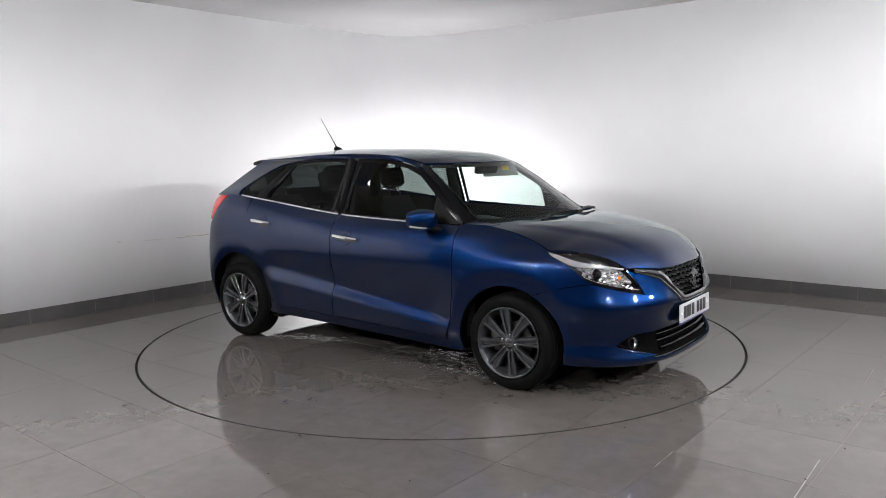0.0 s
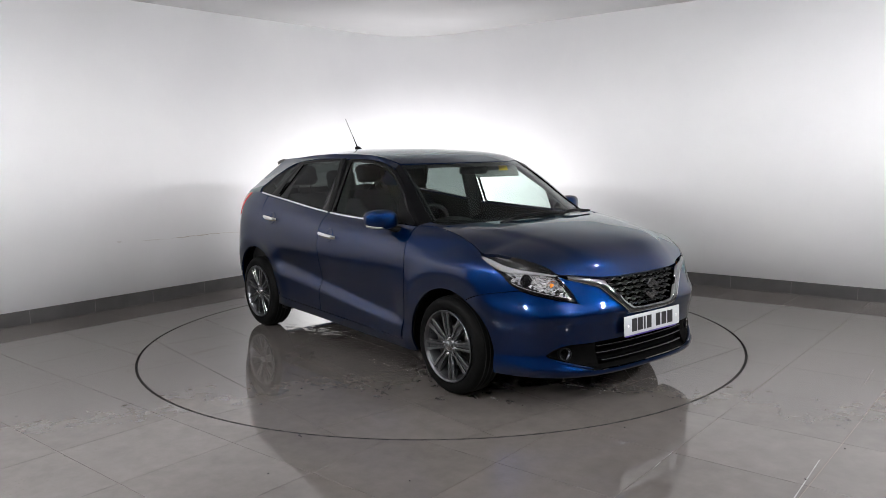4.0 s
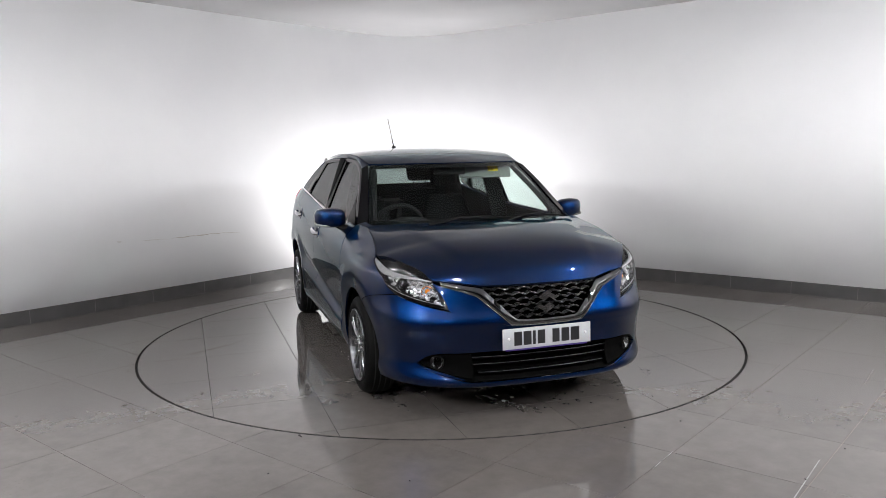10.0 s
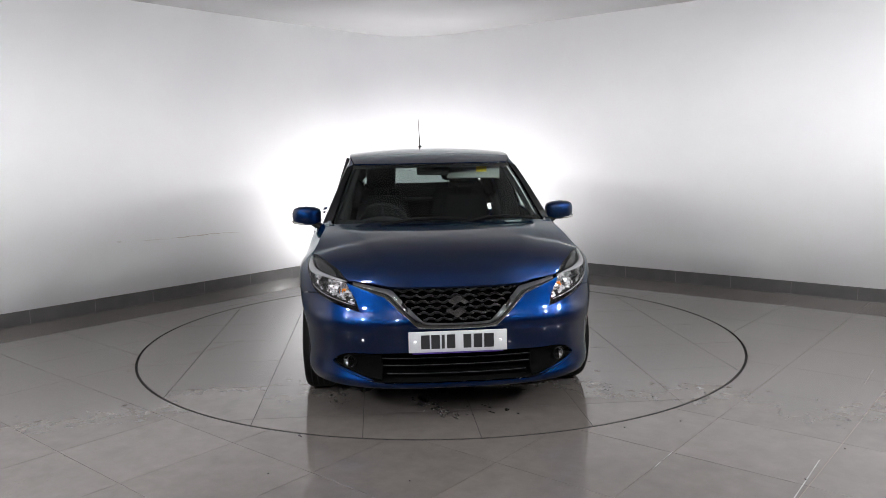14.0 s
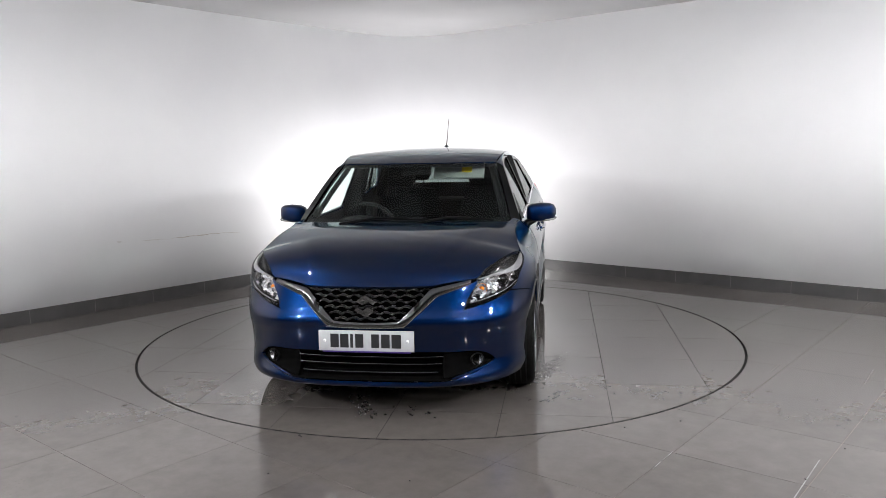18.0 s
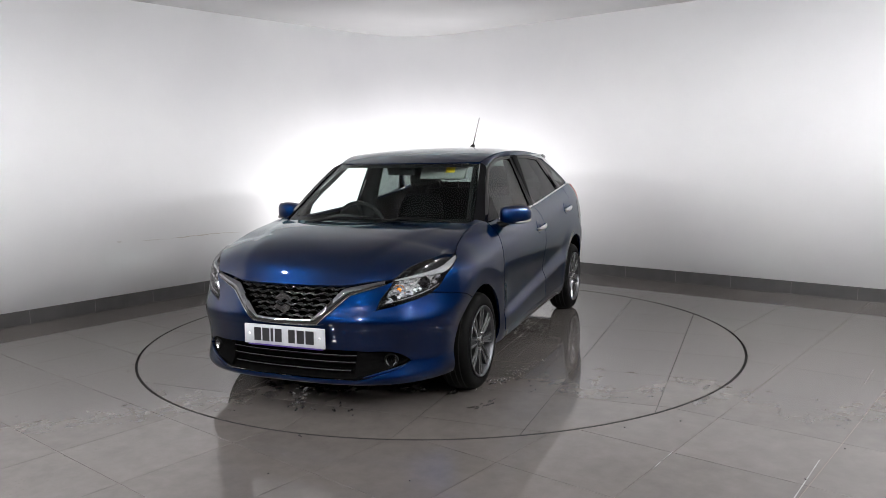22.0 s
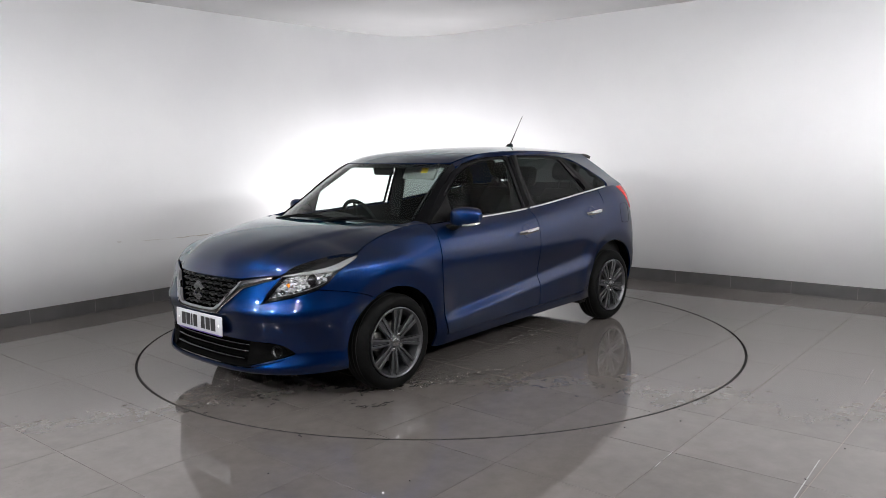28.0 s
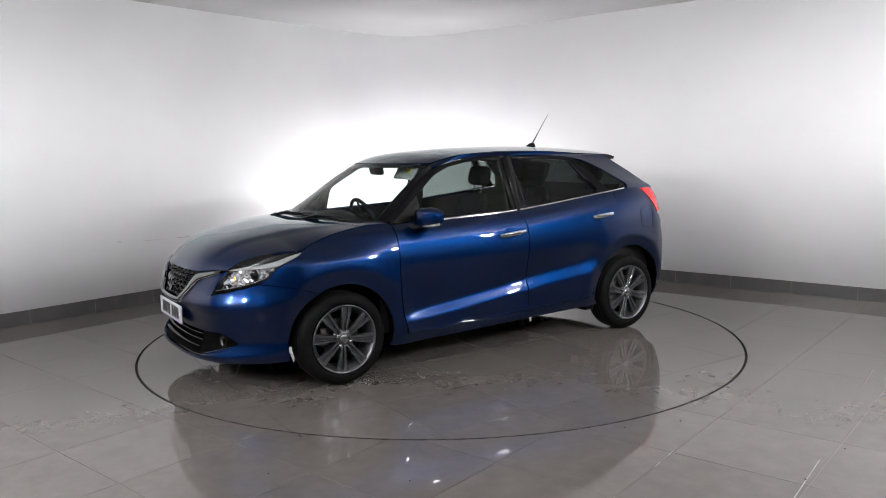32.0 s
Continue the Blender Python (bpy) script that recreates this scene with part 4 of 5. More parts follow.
def build_front(car):
    # bumper: wedges beside the grille, main band, corners, lip
    patches = []
    tip = sp(1.975, 0.605)
    low_edge = side_line(LAMP_LOW[4:], 14)                      # from behind to the tip
    for_tip = [p + Vector((0, 0, -0.006)) for p in low_edge]
    top = [*front_line([(0.0, 0.518), (0.20, 0.522)], 8, False), *resample([fp(0.22, 0.53), fp(0.35, 0.562), tip], 8)[1:], *for_tip[::-1][1:]]
    mouth = front_line(MOUTH_TOP, 30)
    band = ruled(top, mouth, 48, 26)
    patches.append(band)
    wedge_a = front_line(CHROME_LOW[2:], 20, False)
    inner_lamp = side_line([(1.975, 0.603), (1.935, 0.68), (1.885, 0.752)], 10)
    wedge_b = [*resample([fp(0.21, 0.527), fp(0.35, 0.562), tip], 10), *inner_lamp[1:]]
    patches.append(ruled(wedge_a, wedge_b, 24, 8))
    # corner to the wheel arch
    hi = [*side_line([(1.755, 0.679), (1.6, 0.656), (1.50, 0.629), (1.425, 0.597)], 12)]
    arch_edge = arch(ARCH_F, 59, -14, 30)
    # lip under the mouth
    lip_a = front_line(MOUTH_LOW, 26)
    lip_b = [p + Vector((-0.012, 0, 0)) for p in front_line([(0.0, 0.200), (0.30, 0.199), (0.46, 0.198), (0.55, 0.198), (0.60, 0.199), (0.64, 0.200)], 26)]
    lip = ruled(lip_a, lip_b, 26, 8)
    patches.append(lip)
    # corner, sewn to the band and to the lip
    seam = [r[-1] for r in band] + [r[-1] for r in lip]
    far = resample([*hi[-1:], *arch_edge], len(seam))
    corner = [[on_body(p.lerp(q, j / 19)) for p, q in zip(seam, far)] for j in range(20)]
    patches.append(corner)
    patches.append(ruled([r[0] for r in corner], hi, 20, 3))
    both = []
    for r in patches:
        both += [r, mirrored(r, -1)]
    bumper = panel("front_bumper", both, PAINT, car, 1, depth=0.02)
    # silver under-lip
    a = [*[Vector((p.x + 0.004, -p.y, p.z)) for p in lip_b[::-1]], *[p + Vector((0.004, 0, 0)) for p in lip_b[1:]]]
    b = [Vector((p.x - 0.03, p.y * 0.98, p.z - 0.010)) for p in a]
    part("under_lip", rim(outward(grid_mesh([a, b])), 0.01), PLASTIC, bumper, "black lower lip of the bumper")
    # black mouth behind
    rows = []
    for u in range(9):
        rows.append([])
        for p, q in zip(front_line([*MOUTH_TOP], 30), front_line([*MOUTH_LOW], 30)):
            v = p.lerp(q, u / 8)
            e = min(u, 8 - u) / 8
            rows[-1].append(v + Vector((-0.02 - 0.05 * min(1, e * 4), 0, 0)))
    mouth_part = panel("lower_grille", [rows, mirrored(rows, -1)], UNDER, car, 1, "black lower air intake with slats", 0)
    for z, w in ((0.352, 0.40), (0.314, 0.395), (0.272, 0.375)):
        line = [fp(y, z) + Vector((-0.014, 0, 0)) for y in np.linspace(-w, w, 25)]
        bm = grid_mesh([[p + Vector(o) for p in line] for o in ((-0.03, 0, 0.006), (0.0, 0, 0.007), (0.003, 0, 0.0), (0.0, 0, -0.006), (-0.03, 0, -0.008))])
        slat = part("slat", bm, GLOSSBLACK, mouth_part)
        # highlight along the slat's front, put in as a thin grey tube
        part("slat_highlight", tube([p + Vector((0.002, 0, 0.004)) for p in line], 0.0013, 6), GUNMETAL, slat, "thin grey line drawn for the highlight on the slat")
    for s in (1, -1):
        # glossy fog lamp pod
        a = front_line([(0.405, 0.372), (0.50, 0.374), (0.585, 0.366), (0.645, 0.340)], 16)
        b = front_line([(0.405, 0.245), (0.47, 0.256), (0.55, 0.277), (0.645, 0.318)], 16)
        rows = ruled(a, b, 16, 8)
        rows = [[p + Vector((-0.012 - 0.03 * math.sin(math.pi * i / 7) * (j / 15), 0, 0)) for j, p in enumerate(r)] for i, r in enumerate(rows)]
        panel("fog_lamp_surround", [rows], UNDER, mouth_part, s, "black fog lamp surround", 0.01)
        fog = new("fog_lamp")
        fog.parent = car
        c = fp(0.577, 0.327)
        fog.location = (c.x - 0.008, s * c.y, c.z)
        fog.rotation_euler = (0, 0, s * radians(22))
        part("bezel", lathe([(0.031, 0.000), (0.034, 0.003), (0.038, 0.0), (0.038, -0.03)], 28, "X"), PLASTIC, fog)
        part("reflector", lathe([(0.001, -0.03), (0.018, -0.026), (0.031, -0.004)], 28, "X"), SATIN, fog)
        part("lens", lathe([(0.001, 0.010), (0.018, 0.008), (0.031, 0.002)], 28, "X"), LENS, fog)
        # sweeping blade under the fog lamp
        bl = [fp(y, z) + Vector((-0.004, 0, 0)) for y, z in ((0.655, 0.306), (0.60, 0.283), (0.52, 0.259), (0.45, 0.242))]
        bm = tube([(p.x, s * p.y, p.z) for p in curve(bl, 14)], [0.003 + 0.006 * math.sin(math.pi * k / 13) for k in range(14)], 8)
        part("blade", bm, PAINT, mouth_part)
    # grille
    grille = new("grille")
    grille.parent = car
    up, low = front_line(CHROME_UP, 40, False), front_line(CHROME_LOW, 40, False)
    rows = []
    for u, l in ((0.0, 0.0), (0.06, 0.012), (0.5, 0.017), (0.94, 0.012), (1.0, 0.0)):
        rows.append([p.lerp(q, u) + Vector((l, 0, 0)) for p, q in zip(low, up)])
    bm = grid_mesh(rows)
    grid_mesh(mirrored(rows, -1), bm)
    part("surround", outward(bm), DARKCHROME, grille, "wide chrome V-shaped grille surround")
    # bright lower edge of the surround
    edge = [p + Vector((0.008, 0, 0.003)) for p in low]
    edge = [Vector((p.x, -p.y, p.z)) for p in edge[:0:-1]] + edge
    part("bright_edge", tube(edge, 0.003, 8), CHROME, grille, "bright chrome edge of the grille surround")
    # dark backing
    rows = [[fp(y * (0.17 + 0.18 * u), 0.552 + 0.178 * u) + Vector((-0.045, 0, 0)) for y in np.linspace(-1, 1, 15)] for u in (0, 0.5, 1.0)]
    part("backing", grid_mesh(rows), UNDER, grille)
    for k in range(6):
        z = 0.570 + 0.029 * k
        w = 0.165 + (z - 0.556) * 1.02
        line = []
        n = 8 * max(4, int(w / 0.035))
        for i in range(n + 1):
            y = -w + 2 * w * i / n
            ph = y / 0.070 + (0.5 if k % 2 else 0.0)
            tri = abs((ph % 1.0) * 2 - 1)
            line.append(fp(y, z + 0.009 * (smooth01(0.2, 0.8, tri) - 0.5)) + Vector((-0.012, 0, 0)))
        rows = [[p + Vector(o) for p in line] for o in ((-0.03, 0, 0.004), (0.0, 0, 0.0045), (0.003, 0, 0.001), (0.0, 0, -0.0045), (-0.03, 0, -0.004))]
        part("grille_bar", grid_mesh(rows), GRILLE_BAR, grille)
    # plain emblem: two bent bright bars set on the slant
    em = new("badge")
    em.parent = grille
    c = fp(0, 0.642)
    em.location = (c.x + 0.014, 0, 0.642)
    em.scale = (1.2, 1.22, 1.22)
    for sg in (1, -1):
        outline = [(0.0, 0.050), (0.050, 0.018), (0.034, 0.006), (0.012, 0.020), (-0.012, 0.004), (-0.036, 0.018), (-0.036, 0.026)]
        outline = [(sg * y, sg * z) for y, z in outline]
        bm = bmesh.new()
        f = bm.faces.new([bm.verts.new((0, y, z)) for y, z in outline])
        ex = bmesh.ops.extrude_face_region(bm, geom=[f])
        for v in [g for g in ex["geom"] if isinstance(g, bmesh.types.BMVert)]:
            v.co.x += 0.010
        bmesh.ops.recalc_face_normals(bm, faces=bm.faces)
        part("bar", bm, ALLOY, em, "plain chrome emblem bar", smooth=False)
    # number plate: blank bars in place of its characters
    plate = new("number_plate")
    plate.parent = car
    plate.matrix_basis = pose(2.083, 0, 0.456, 0, -1.5, 0)
    bm = bmesh.new()
    box(bm, (0.006, 0.520, 0.111), (0, 0, 0), bevel=0.002)
    part("plate", bm, PLATE, plate, "white plate with plain black bars")
    bm = bmesh.new()
    box(bm, (0.012, 0.48, 0.03), (-0.008, 0, -0.050), bevel=0.002)
    part("holder", bm, PURPLE, plate, "purple strip under the plate")
    for y, w in ((0.172, 0.046), (0.118, 0.046), (0.078, 0.016), (0.036, 0.044), (-0.050, 0.042), (-0.106, 0.046), (-0.165, 0.052)):
        bm = bmesh.new()
        box(bm, (0.001, w, 0.074), (0.0034, -y, 0.0))
        part("plain_bar", bm, INK, plate, smooth=False)
    for y in (0.226, -0.226):
        b = part("screw_cap", lathe([(0.001, 0.0075), (0.006, 0.0065), (0.0085, 0.003)], 16, "X"), WHITE, plate)
        b.location = (0, y, 0)
    for s in (1, -1):
        headlamp(car, s)


GRILLE_BAR = make_worn("dark_grille_plastic", (0.003, 0.0031, 0.0036), (0.005, 0.0052, 0.006), 0.28, 40, 0, 0, 0.05)
HOUSING = make_worn("lamp_housing_black", (0.003, 0.003, 0.0035), (0.005, 0.005, 0.006), 0.15, 40, 0, 0, 0.05)


def headlamp(car, s):
    lamp = new("headlamp")
    lamp.parent = car
    top, low = lamp_top(), lamp_low()
    inner = side_line([(1.878, 0.765), (1.93, 0.69), (1.972, 0.612)], 12)
    top_all = [*top, *inner[1:]]
    # dark back of the housing
    rows = ruled(top_all, low, 36, 10)
    back = []
    for j, r in enumerate(rows):
        e = min(j, 9 - j) / 9
        back.append([on_body(p) + Vector((-0.035, -0.020, 0)) * min(1, 5 * e) for p in r])
    panel("housing", [back], HOUSING, lamp, s, "", 0)
    # silver upper wing and darker triangle above it
    a = side_line([(1.495, 0.853), (1.585, 0.815), (1.66, 0.785), (1.745, 0.775), (1.82, 0.768), (1.875, 0.760)], 24)
    b = side_line([(1.50, 0.858), (1.57, 0.842), (1.66, 0.814), (1.745, 0.794), (1.82, 0.778), (1.878, 0.763)], 24)
    panel("silver_trim", [ruled(a, b, 24, 5, -0.006)], LAMPSILVER, lamp, s, "satin silver upper trim of the headlamp", 0.01)
    # reflector bowls, projector, indicator
    for (x, z), r, depth in (((1.792, 0.730), 0.043, 0.02), ((1.884, 0.700), 0.032, 0.022)):
        c = on_body((x, side_y(x, z), z)) + Vector((-0.030, -0.014, 0))
        bowl = part("reflector", lathe([(0.001, -depth), (r * 0.5, -depth * 0.75), (r * 0.85, -depth * 0.2), (r, 0.004), (r * 1.08, 0.006), (r * 1.12, 0.0)], 28, "X"), CHROME, lamp)
        bowl.location, bowl.rotation_euler = (c.x, s * c.y, c.z), (0, 0, s * radians(24))
        if x < 1.83:
            eye = part("projector", lathe([(0.001, 0.016), (0.014, 0.014), (0.026, 0.006), (0.032, -0.006), (0.034, -0.012)], 28, "X"), HOUSING, lamp, "dark glass projector lens")
        else:
            eye = part("indicator_bulb", lathe([(0.001, 0.004), (0.010, 0.001), (0.0145, -0.006), (0.0145, -0.02)], 20, "X"), ORANGE, lamp, "amber indicator bulb")
        eye.location, eye.rotation_euler = bowl.location, bowl.rotation_euler
    # bright facets of the reflector
    rnd = random.Random(7)
    a = side_line([(1.712, 0.722), (1.762, 0.693), (1.84, 0.665), (1.945, 0.634)], 22)
    b = side_line([(1.685, 0.778), (1.76, 0.772), (1.83, 0.762), (1.892, 0.738)], 22)
    rows = ruled(a, b, 22, 9)
    bm = grid_mesh(mirrored([[p + Vector((-0.028 + rnd.uniform(-0.011, 0.010), -0.016 + rnd.uniform(-0.010, 0.008), 0)) for p in r] for r in rows], s))
    part("reflector_facets", bm, REFLECTOR, lamp, "bright faceted reflector", smooth=False)
    # black lower border with a thin bright line
    a = [on_body(q, -0.002) for q in side_line([(1.70, 0.716), (1.755, 0.689), (1.84, 0.659), (1.968, 0.616)], 20)]
    b = [on_body(q, -0.002) for q in side_line([(1.708, 0.722), (1.760, 0.696), (1.842, 0.667), (1.952, 0.634)], 20)]
    panel("lower_border", [ruled(a, b, 20, 3, -0.004)], GLOSSBLACK, lamp, s, "", 0.012)
    c = [on_body(q, -0.002) for q in side_line([(1.710, 0.725), (1.762, 0.699), (1.843, 0.670), (1.947, 0.638)], 20)]
    part("bright_line", tube([(q.x, s * q.y, q.z) for q in c], 0.0025, 6), CHROME, lamp)
    # clear cover
    panel("cover", [ruled(top_all, low, 40, 12, 0.002)], LENS, lamp, s, "clear headlamp cover", 0)


# ---------------- wheels ----------------
def build_wheel():
    """One wheel about the y axis, its face towards +y."""
    w = new("wheel")
    prof = [(0.205, -0.185), (0.235, -0.190), (0.272, -0.183), (0.290, -0.165), (0.2955, -0.14), (0.297, -0.095), (0.2955, -0.045), (0.290, -0.024), (0.278, -0.009), (0.262, -0.002), (0.246, 0.000), (0.230, -0.003), (0.217, -0.010), (0.212, -0.03)]
    tyre = part("tyre", lathe(prof, 72), RUBBER, w)
    for h in (-0.145, -0.112, -0.078, -0.045):
        part("groove", lathe([(0.2970, h - 0.004), (0.2970, h + 0.004)], 72), GROOVE, tyre)
    rimp = [(0.214, -0.010), (0.2175, -0.002), (0.2160, 0.004), (0.2105, 0.004), (0.206, -0.004), (0.200, -0.012), (0.190, -0.03), (0.186, -0.09), (0.19, -0.17), (0.205, -0.185)]
    rim_ob = part("rim", lathe(rimp, 64), SPOKE, w, "polished alloy rim with dark spokes")
    part("barrel", lathe([(0.196, -0.012), (0.184, -0.035), (0.180, -0.09), (0.18, -0.16)], 48), GUNMETAL, w)
    # eight spoke pairs: dark web with two bright ribs
    for k in range(8):
        a = 2 * math.pi * k / 8 + 0.12
        for sg in (1, -1):
            bm = bmesh.new()
            sections = []
            for r, half, off, face, thick in ((0.040, 0.0065, 0.0085, -0.020, 0.03), (0.075, 0.0080, 0.0125, -0.014, 0.03), (0.13, 0.0098, 0.0175, -0.009, 0.026), (0.18, 0.0118, 0.0215, -0.008, 0.022), (0.2085, 0.0135, 0.024, -0.006, 0.02)):
                u = Vector((math.cos(a), 0, math.sin(a)))
                t = Vector((-math.sin(a), 0, math.cos(a)))
                c = u * r + t * off * sg
                y = Vector((0, 1, 0))
                sections.append([c + t * half * 0.72 + y * face, c + t * half + y * (face - 0.005), c + t * half * 1.1 + y * (face - thick), c - t * half * 1.1 + y * (face - thick), c - t * half + y * (face - 0.005), c - t * half * 0.72 + y * face])
            grid_mesh(sections, bm, closed=True)
            bmesh.ops.recalc_face_normals(bm, faces=bm.faces)
            bm.faces.ensure_lookup_table()
            for k2, f in enumerate(bm.faces):
                f.material_index = 1 if k2 % 6 in (0, 4) else 0
            part("spoke", bm, [SPOKE, ALLOY], rim_ob, smooth=False)
        bm = bmesh.new()
        sections = []
        for r, half, face in ((0.045, 0.006, -0.030), (0.085, 0.010, -0.026), (0.14, 0.013, -0.022), (0.18, 0.016, -0.021), (0.207, 0.018, -0.020)):
            u, t, y = Vector((math.cos(a), 0, math.sin(a))), Vector((-math.sin(a), 0, math.cos(a))), Vector((0, 1, 0))
            sections.append([u * r + t * half + y * face, u * r - t * half + y * face, u * r - t * half + y * (face - 0.012), u * r + t * half + y * (face - 0.012)])
        grid_mesh(sections, bm, closed=True)
        bmesh.ops.recalc_face_normals(bm, faces=bm.faces)
        part("spoke_web", bm, GUNMETAL, rim_ob, smooth=False)
    part("hub", lathe([(0.001, -0.012), (0.028, -0.013), (0.030, -0.018), (0.052, -0.022), (0.066, -0.028), (0.068, -0.06)], 36), GUNMETAL, w)
    part("centre_cap", lathe([(0.001, -0.007), (0.024, -0.008), (0.031, -0.012), (0.032, -0.018)], 28), ALLOY, w, "silver centre cap")
    for k in range(4):
        a = 2 * math.pi * k / 4 + 0.5
        n = part("wheel_nut", lathe([(0.001, -0.010), (0.008, -0.009), (0.0115, -0.013), (0.012, -0.03)], 6), CHROME, w)
        n.location = (0.048 * math.cos(a), 0, 0.048 * math.sin(a))
    part("brake_disc", lathe([(0.05, -0.075), (0.06, -0.07), (0.125, -0.07), (0.128, -0.08), (0.125, -0.09)], 40), STEEL, w, "steel brake disc")
    bm = bmesh.new()
    box(bm, (0.06, 0.07, 0.12), (0.115, -0.085, 0.02), bevel=0.01)
    part("brake_caliper", bm, STEEL, w)
    part("wheel_back", lathe([(0.001, -0.12), (0.18, -0.12)], 40), UNDER, w)
    return w


def build_wheels(car):
    first = build_wheel()
    first.parent = car
    places = [(HUB_F, 0.866, 0), (HUB_R, 0.866, 0), (HUB_F, -0.866, 180), (HUB_R, -0.866, 180)]
    first.matrix_basis = pose(places[0][0], places[0][1], HUB_Z)
    for x, y, turn in places[1:]:
        copy_thing(first, pose(x, y, HUB_Z, 0, 37 if x < 0 else 15, turn))
    # dark wheel housings
    for spec in (ARCH_F, ARCH_R):
        for s in (1, -1):
            cx, cz, r = spec
            rows = []
            for y, g in ((0.835, 0.004), (0.80, 0.012), (0.62, 0.016), (0.56, 0.0)):
                rows.append([(cx + (r + g) * math.cos(a), s * min(y, side_y(cx + r * math.cos(a), max(0.2, cz + r * math.sin(a))) - 0.012 if y > 0.7 else y), cz + (r + g) * math.sin(a)) for a in (math.radians(-14 + 208 * k / 40) for k in range(41))])
            rows.append([(cx, s * 0.56, cz + 0.1)] * 41)
            part("wheel_housing", grid_mesh(rows), UNDER, car)
    # mud flap lips in front of the rear wheels
    for s in (1, -1):
        bm = bmesh.new()
        box(bm, (0.10, 0.10, 0.05), (-0.875, s * 0.77, 0.222), bevel=0.008)
        part("air_deflector", bm, PLASTIC, car)


# ---------------- mirrors, wipers, aerial ----------------
def build_outside(car):
    for s in (1, -1):
        m = new("door_mirror")
        m.parent = car
        # shell: rounded block swept across the width
        rows = []
        for t, h, d, zc, xc in ((0.0, 0.032, 0.030, 1.010, 0.640), (0.04, 0.050, 0.055, 1.014, 0.640), (0.2, 0.062, 0.072, 1.017, 0.642), (0.5, 0.066, 0.076, 1.020, 0.640), (0.78, 0.061, 0.066, 1.020, 0.628), (0.93, 0.049, 0.048, 1.020, 0.612), (1.0, 0.022, 0.020, 1.020, 0.600)):
            y = 0.790 + 0.200 * t
            ring = []
            for k in range(24):
                a = 2 * math.pi * k / 24
                c, q = math.cos(a), math.sin(a)
                ex = 0.62
                ring.append((xc + d * math.copysign(abs(c) ** ex, c) * (1.0 if c > 0 else 0.72), s * y, zc + h * math.copysign(abs(q) ** ex, q)))
            rows.append(ring)
        bm = grid_mesh(rows, closed=True)
        for row in (rows[0], rows[-1]):
            bm.faces.new([bm.verts.new(p) for p in row])
        part("shell", outward(bm, (0.64, s * 0.89, 1.012)), PAINT, m)
        # lower black edge, indicator strip, arm, mirror glass
        part("arm", tube([(0.70, s * 0.775, 0.945), (0.68, s * 0.815, 0.955), (0.655, s * 0.85, 0.970)], [0.036, 0.032, 0.026], 12, flat=0.7), PLASTIC, m)
        line = curve([(0.665, s * 0.878, 0.966), (0.664, s * 0.93, 0.966), (0.640, s * 0.972, 0.970), (0.605, s * 0.988, 0.976)], 14)
        part("indicator", tube([p + Vector((0.022 if p.x > 0.62 else 0.012, 0, 0.004)) for p in line], 0.0075, 8), INDICATOR, m, "clear white indicator strip")
        bm = bmesh.new()
        box(bm, (0.004, 0.15, 0.09), (0.590, s * 0.888, 1.013), bevel=0.0015)
        part("mirror_glass", bm, CHROME, m)
    # scuttle and wipers
    rows = [[(1.235 - 0.25 * abs(t) ** 2.2 + dx, 0.685 * t, 0.982 + dz + 0.006 * (1 - abs(t))) for t in np.linspace(-1, 1, 31)] for dx, dz in ((-0.09, 0.028), (-0.04, 0.004), (0.0, -0.012), (0.03, -0.02))]
    part("cowl", grid_mesh(rows), PLASTIC, car, "black plastic scuttle under the windscreen")
    for y0, y1, x0, x1 in ((-0.30, 0.28, 1.20, 1.155), (0.20, 0.60, 1.19, 1.115)):
        w = new("wiper")
        w.parent = car
        pts = [Vector((x0 + (x1 - x0) * t - 0.012, y0 + (y1 - y0) * t, 1.008 + 0.012 * math.sin(math.pi * t))) for t in np.linspace(0, 1, 14)]
        part("blade", tube(pts, 0.007, 8), PLASTIC, w)
        part("arm", tube([Vector((x0 + 0.02, y0 - 0.08, 0.992)), pts[3] + Vector((0.012, 0, 0.012)), pts[8] + Vector((0.004, 0, 0.01))], [0.013, 0.009, 0.006], 8), PLASTIC, w)
    aer = new("aerial")
    aer.parent = car
    part("base", tube([(-0.935, 0, 1.468), (-0.975, 0, 1.480), (-1.005, 0, 1.482), (-1.02, 0, 1.466)], [0.012, 0.020, 0.018, 0.010], 12), PLASTIC, aer)
    part("mast", tube([(-0.990, 0, 1.490), (-1.055, 0, 1.580)], [0.0055, 0.004], 8), PLASTIC, aer)
    part("whip", tube([(-1.055, 0, 1.580), (-1.170, 0, 1.740)], [0.0028, 0.0022], 6), PLASTIC, aer)
    # fuel flap outline on the left rear quarter
    ring = [(-1.475 + 0.075 * math.copysign(abs(math.cos(a)) ** 0.5, math.cos(a)), 0.895 + 0.082 * math.copysign(abs(math.sin(a)) ** 0.5, math.sin(a))) for a in (2 * math.pi * k / 40 for k in range(40))]
    pts = [on_body((x, side_y(x, z), z), 0.0006) for x, z in ring]
    part("fuel_flap_gap", tube(pts, 0.0014, 6, closed=True), UNDER, car, "thin gap round the fuel flap")


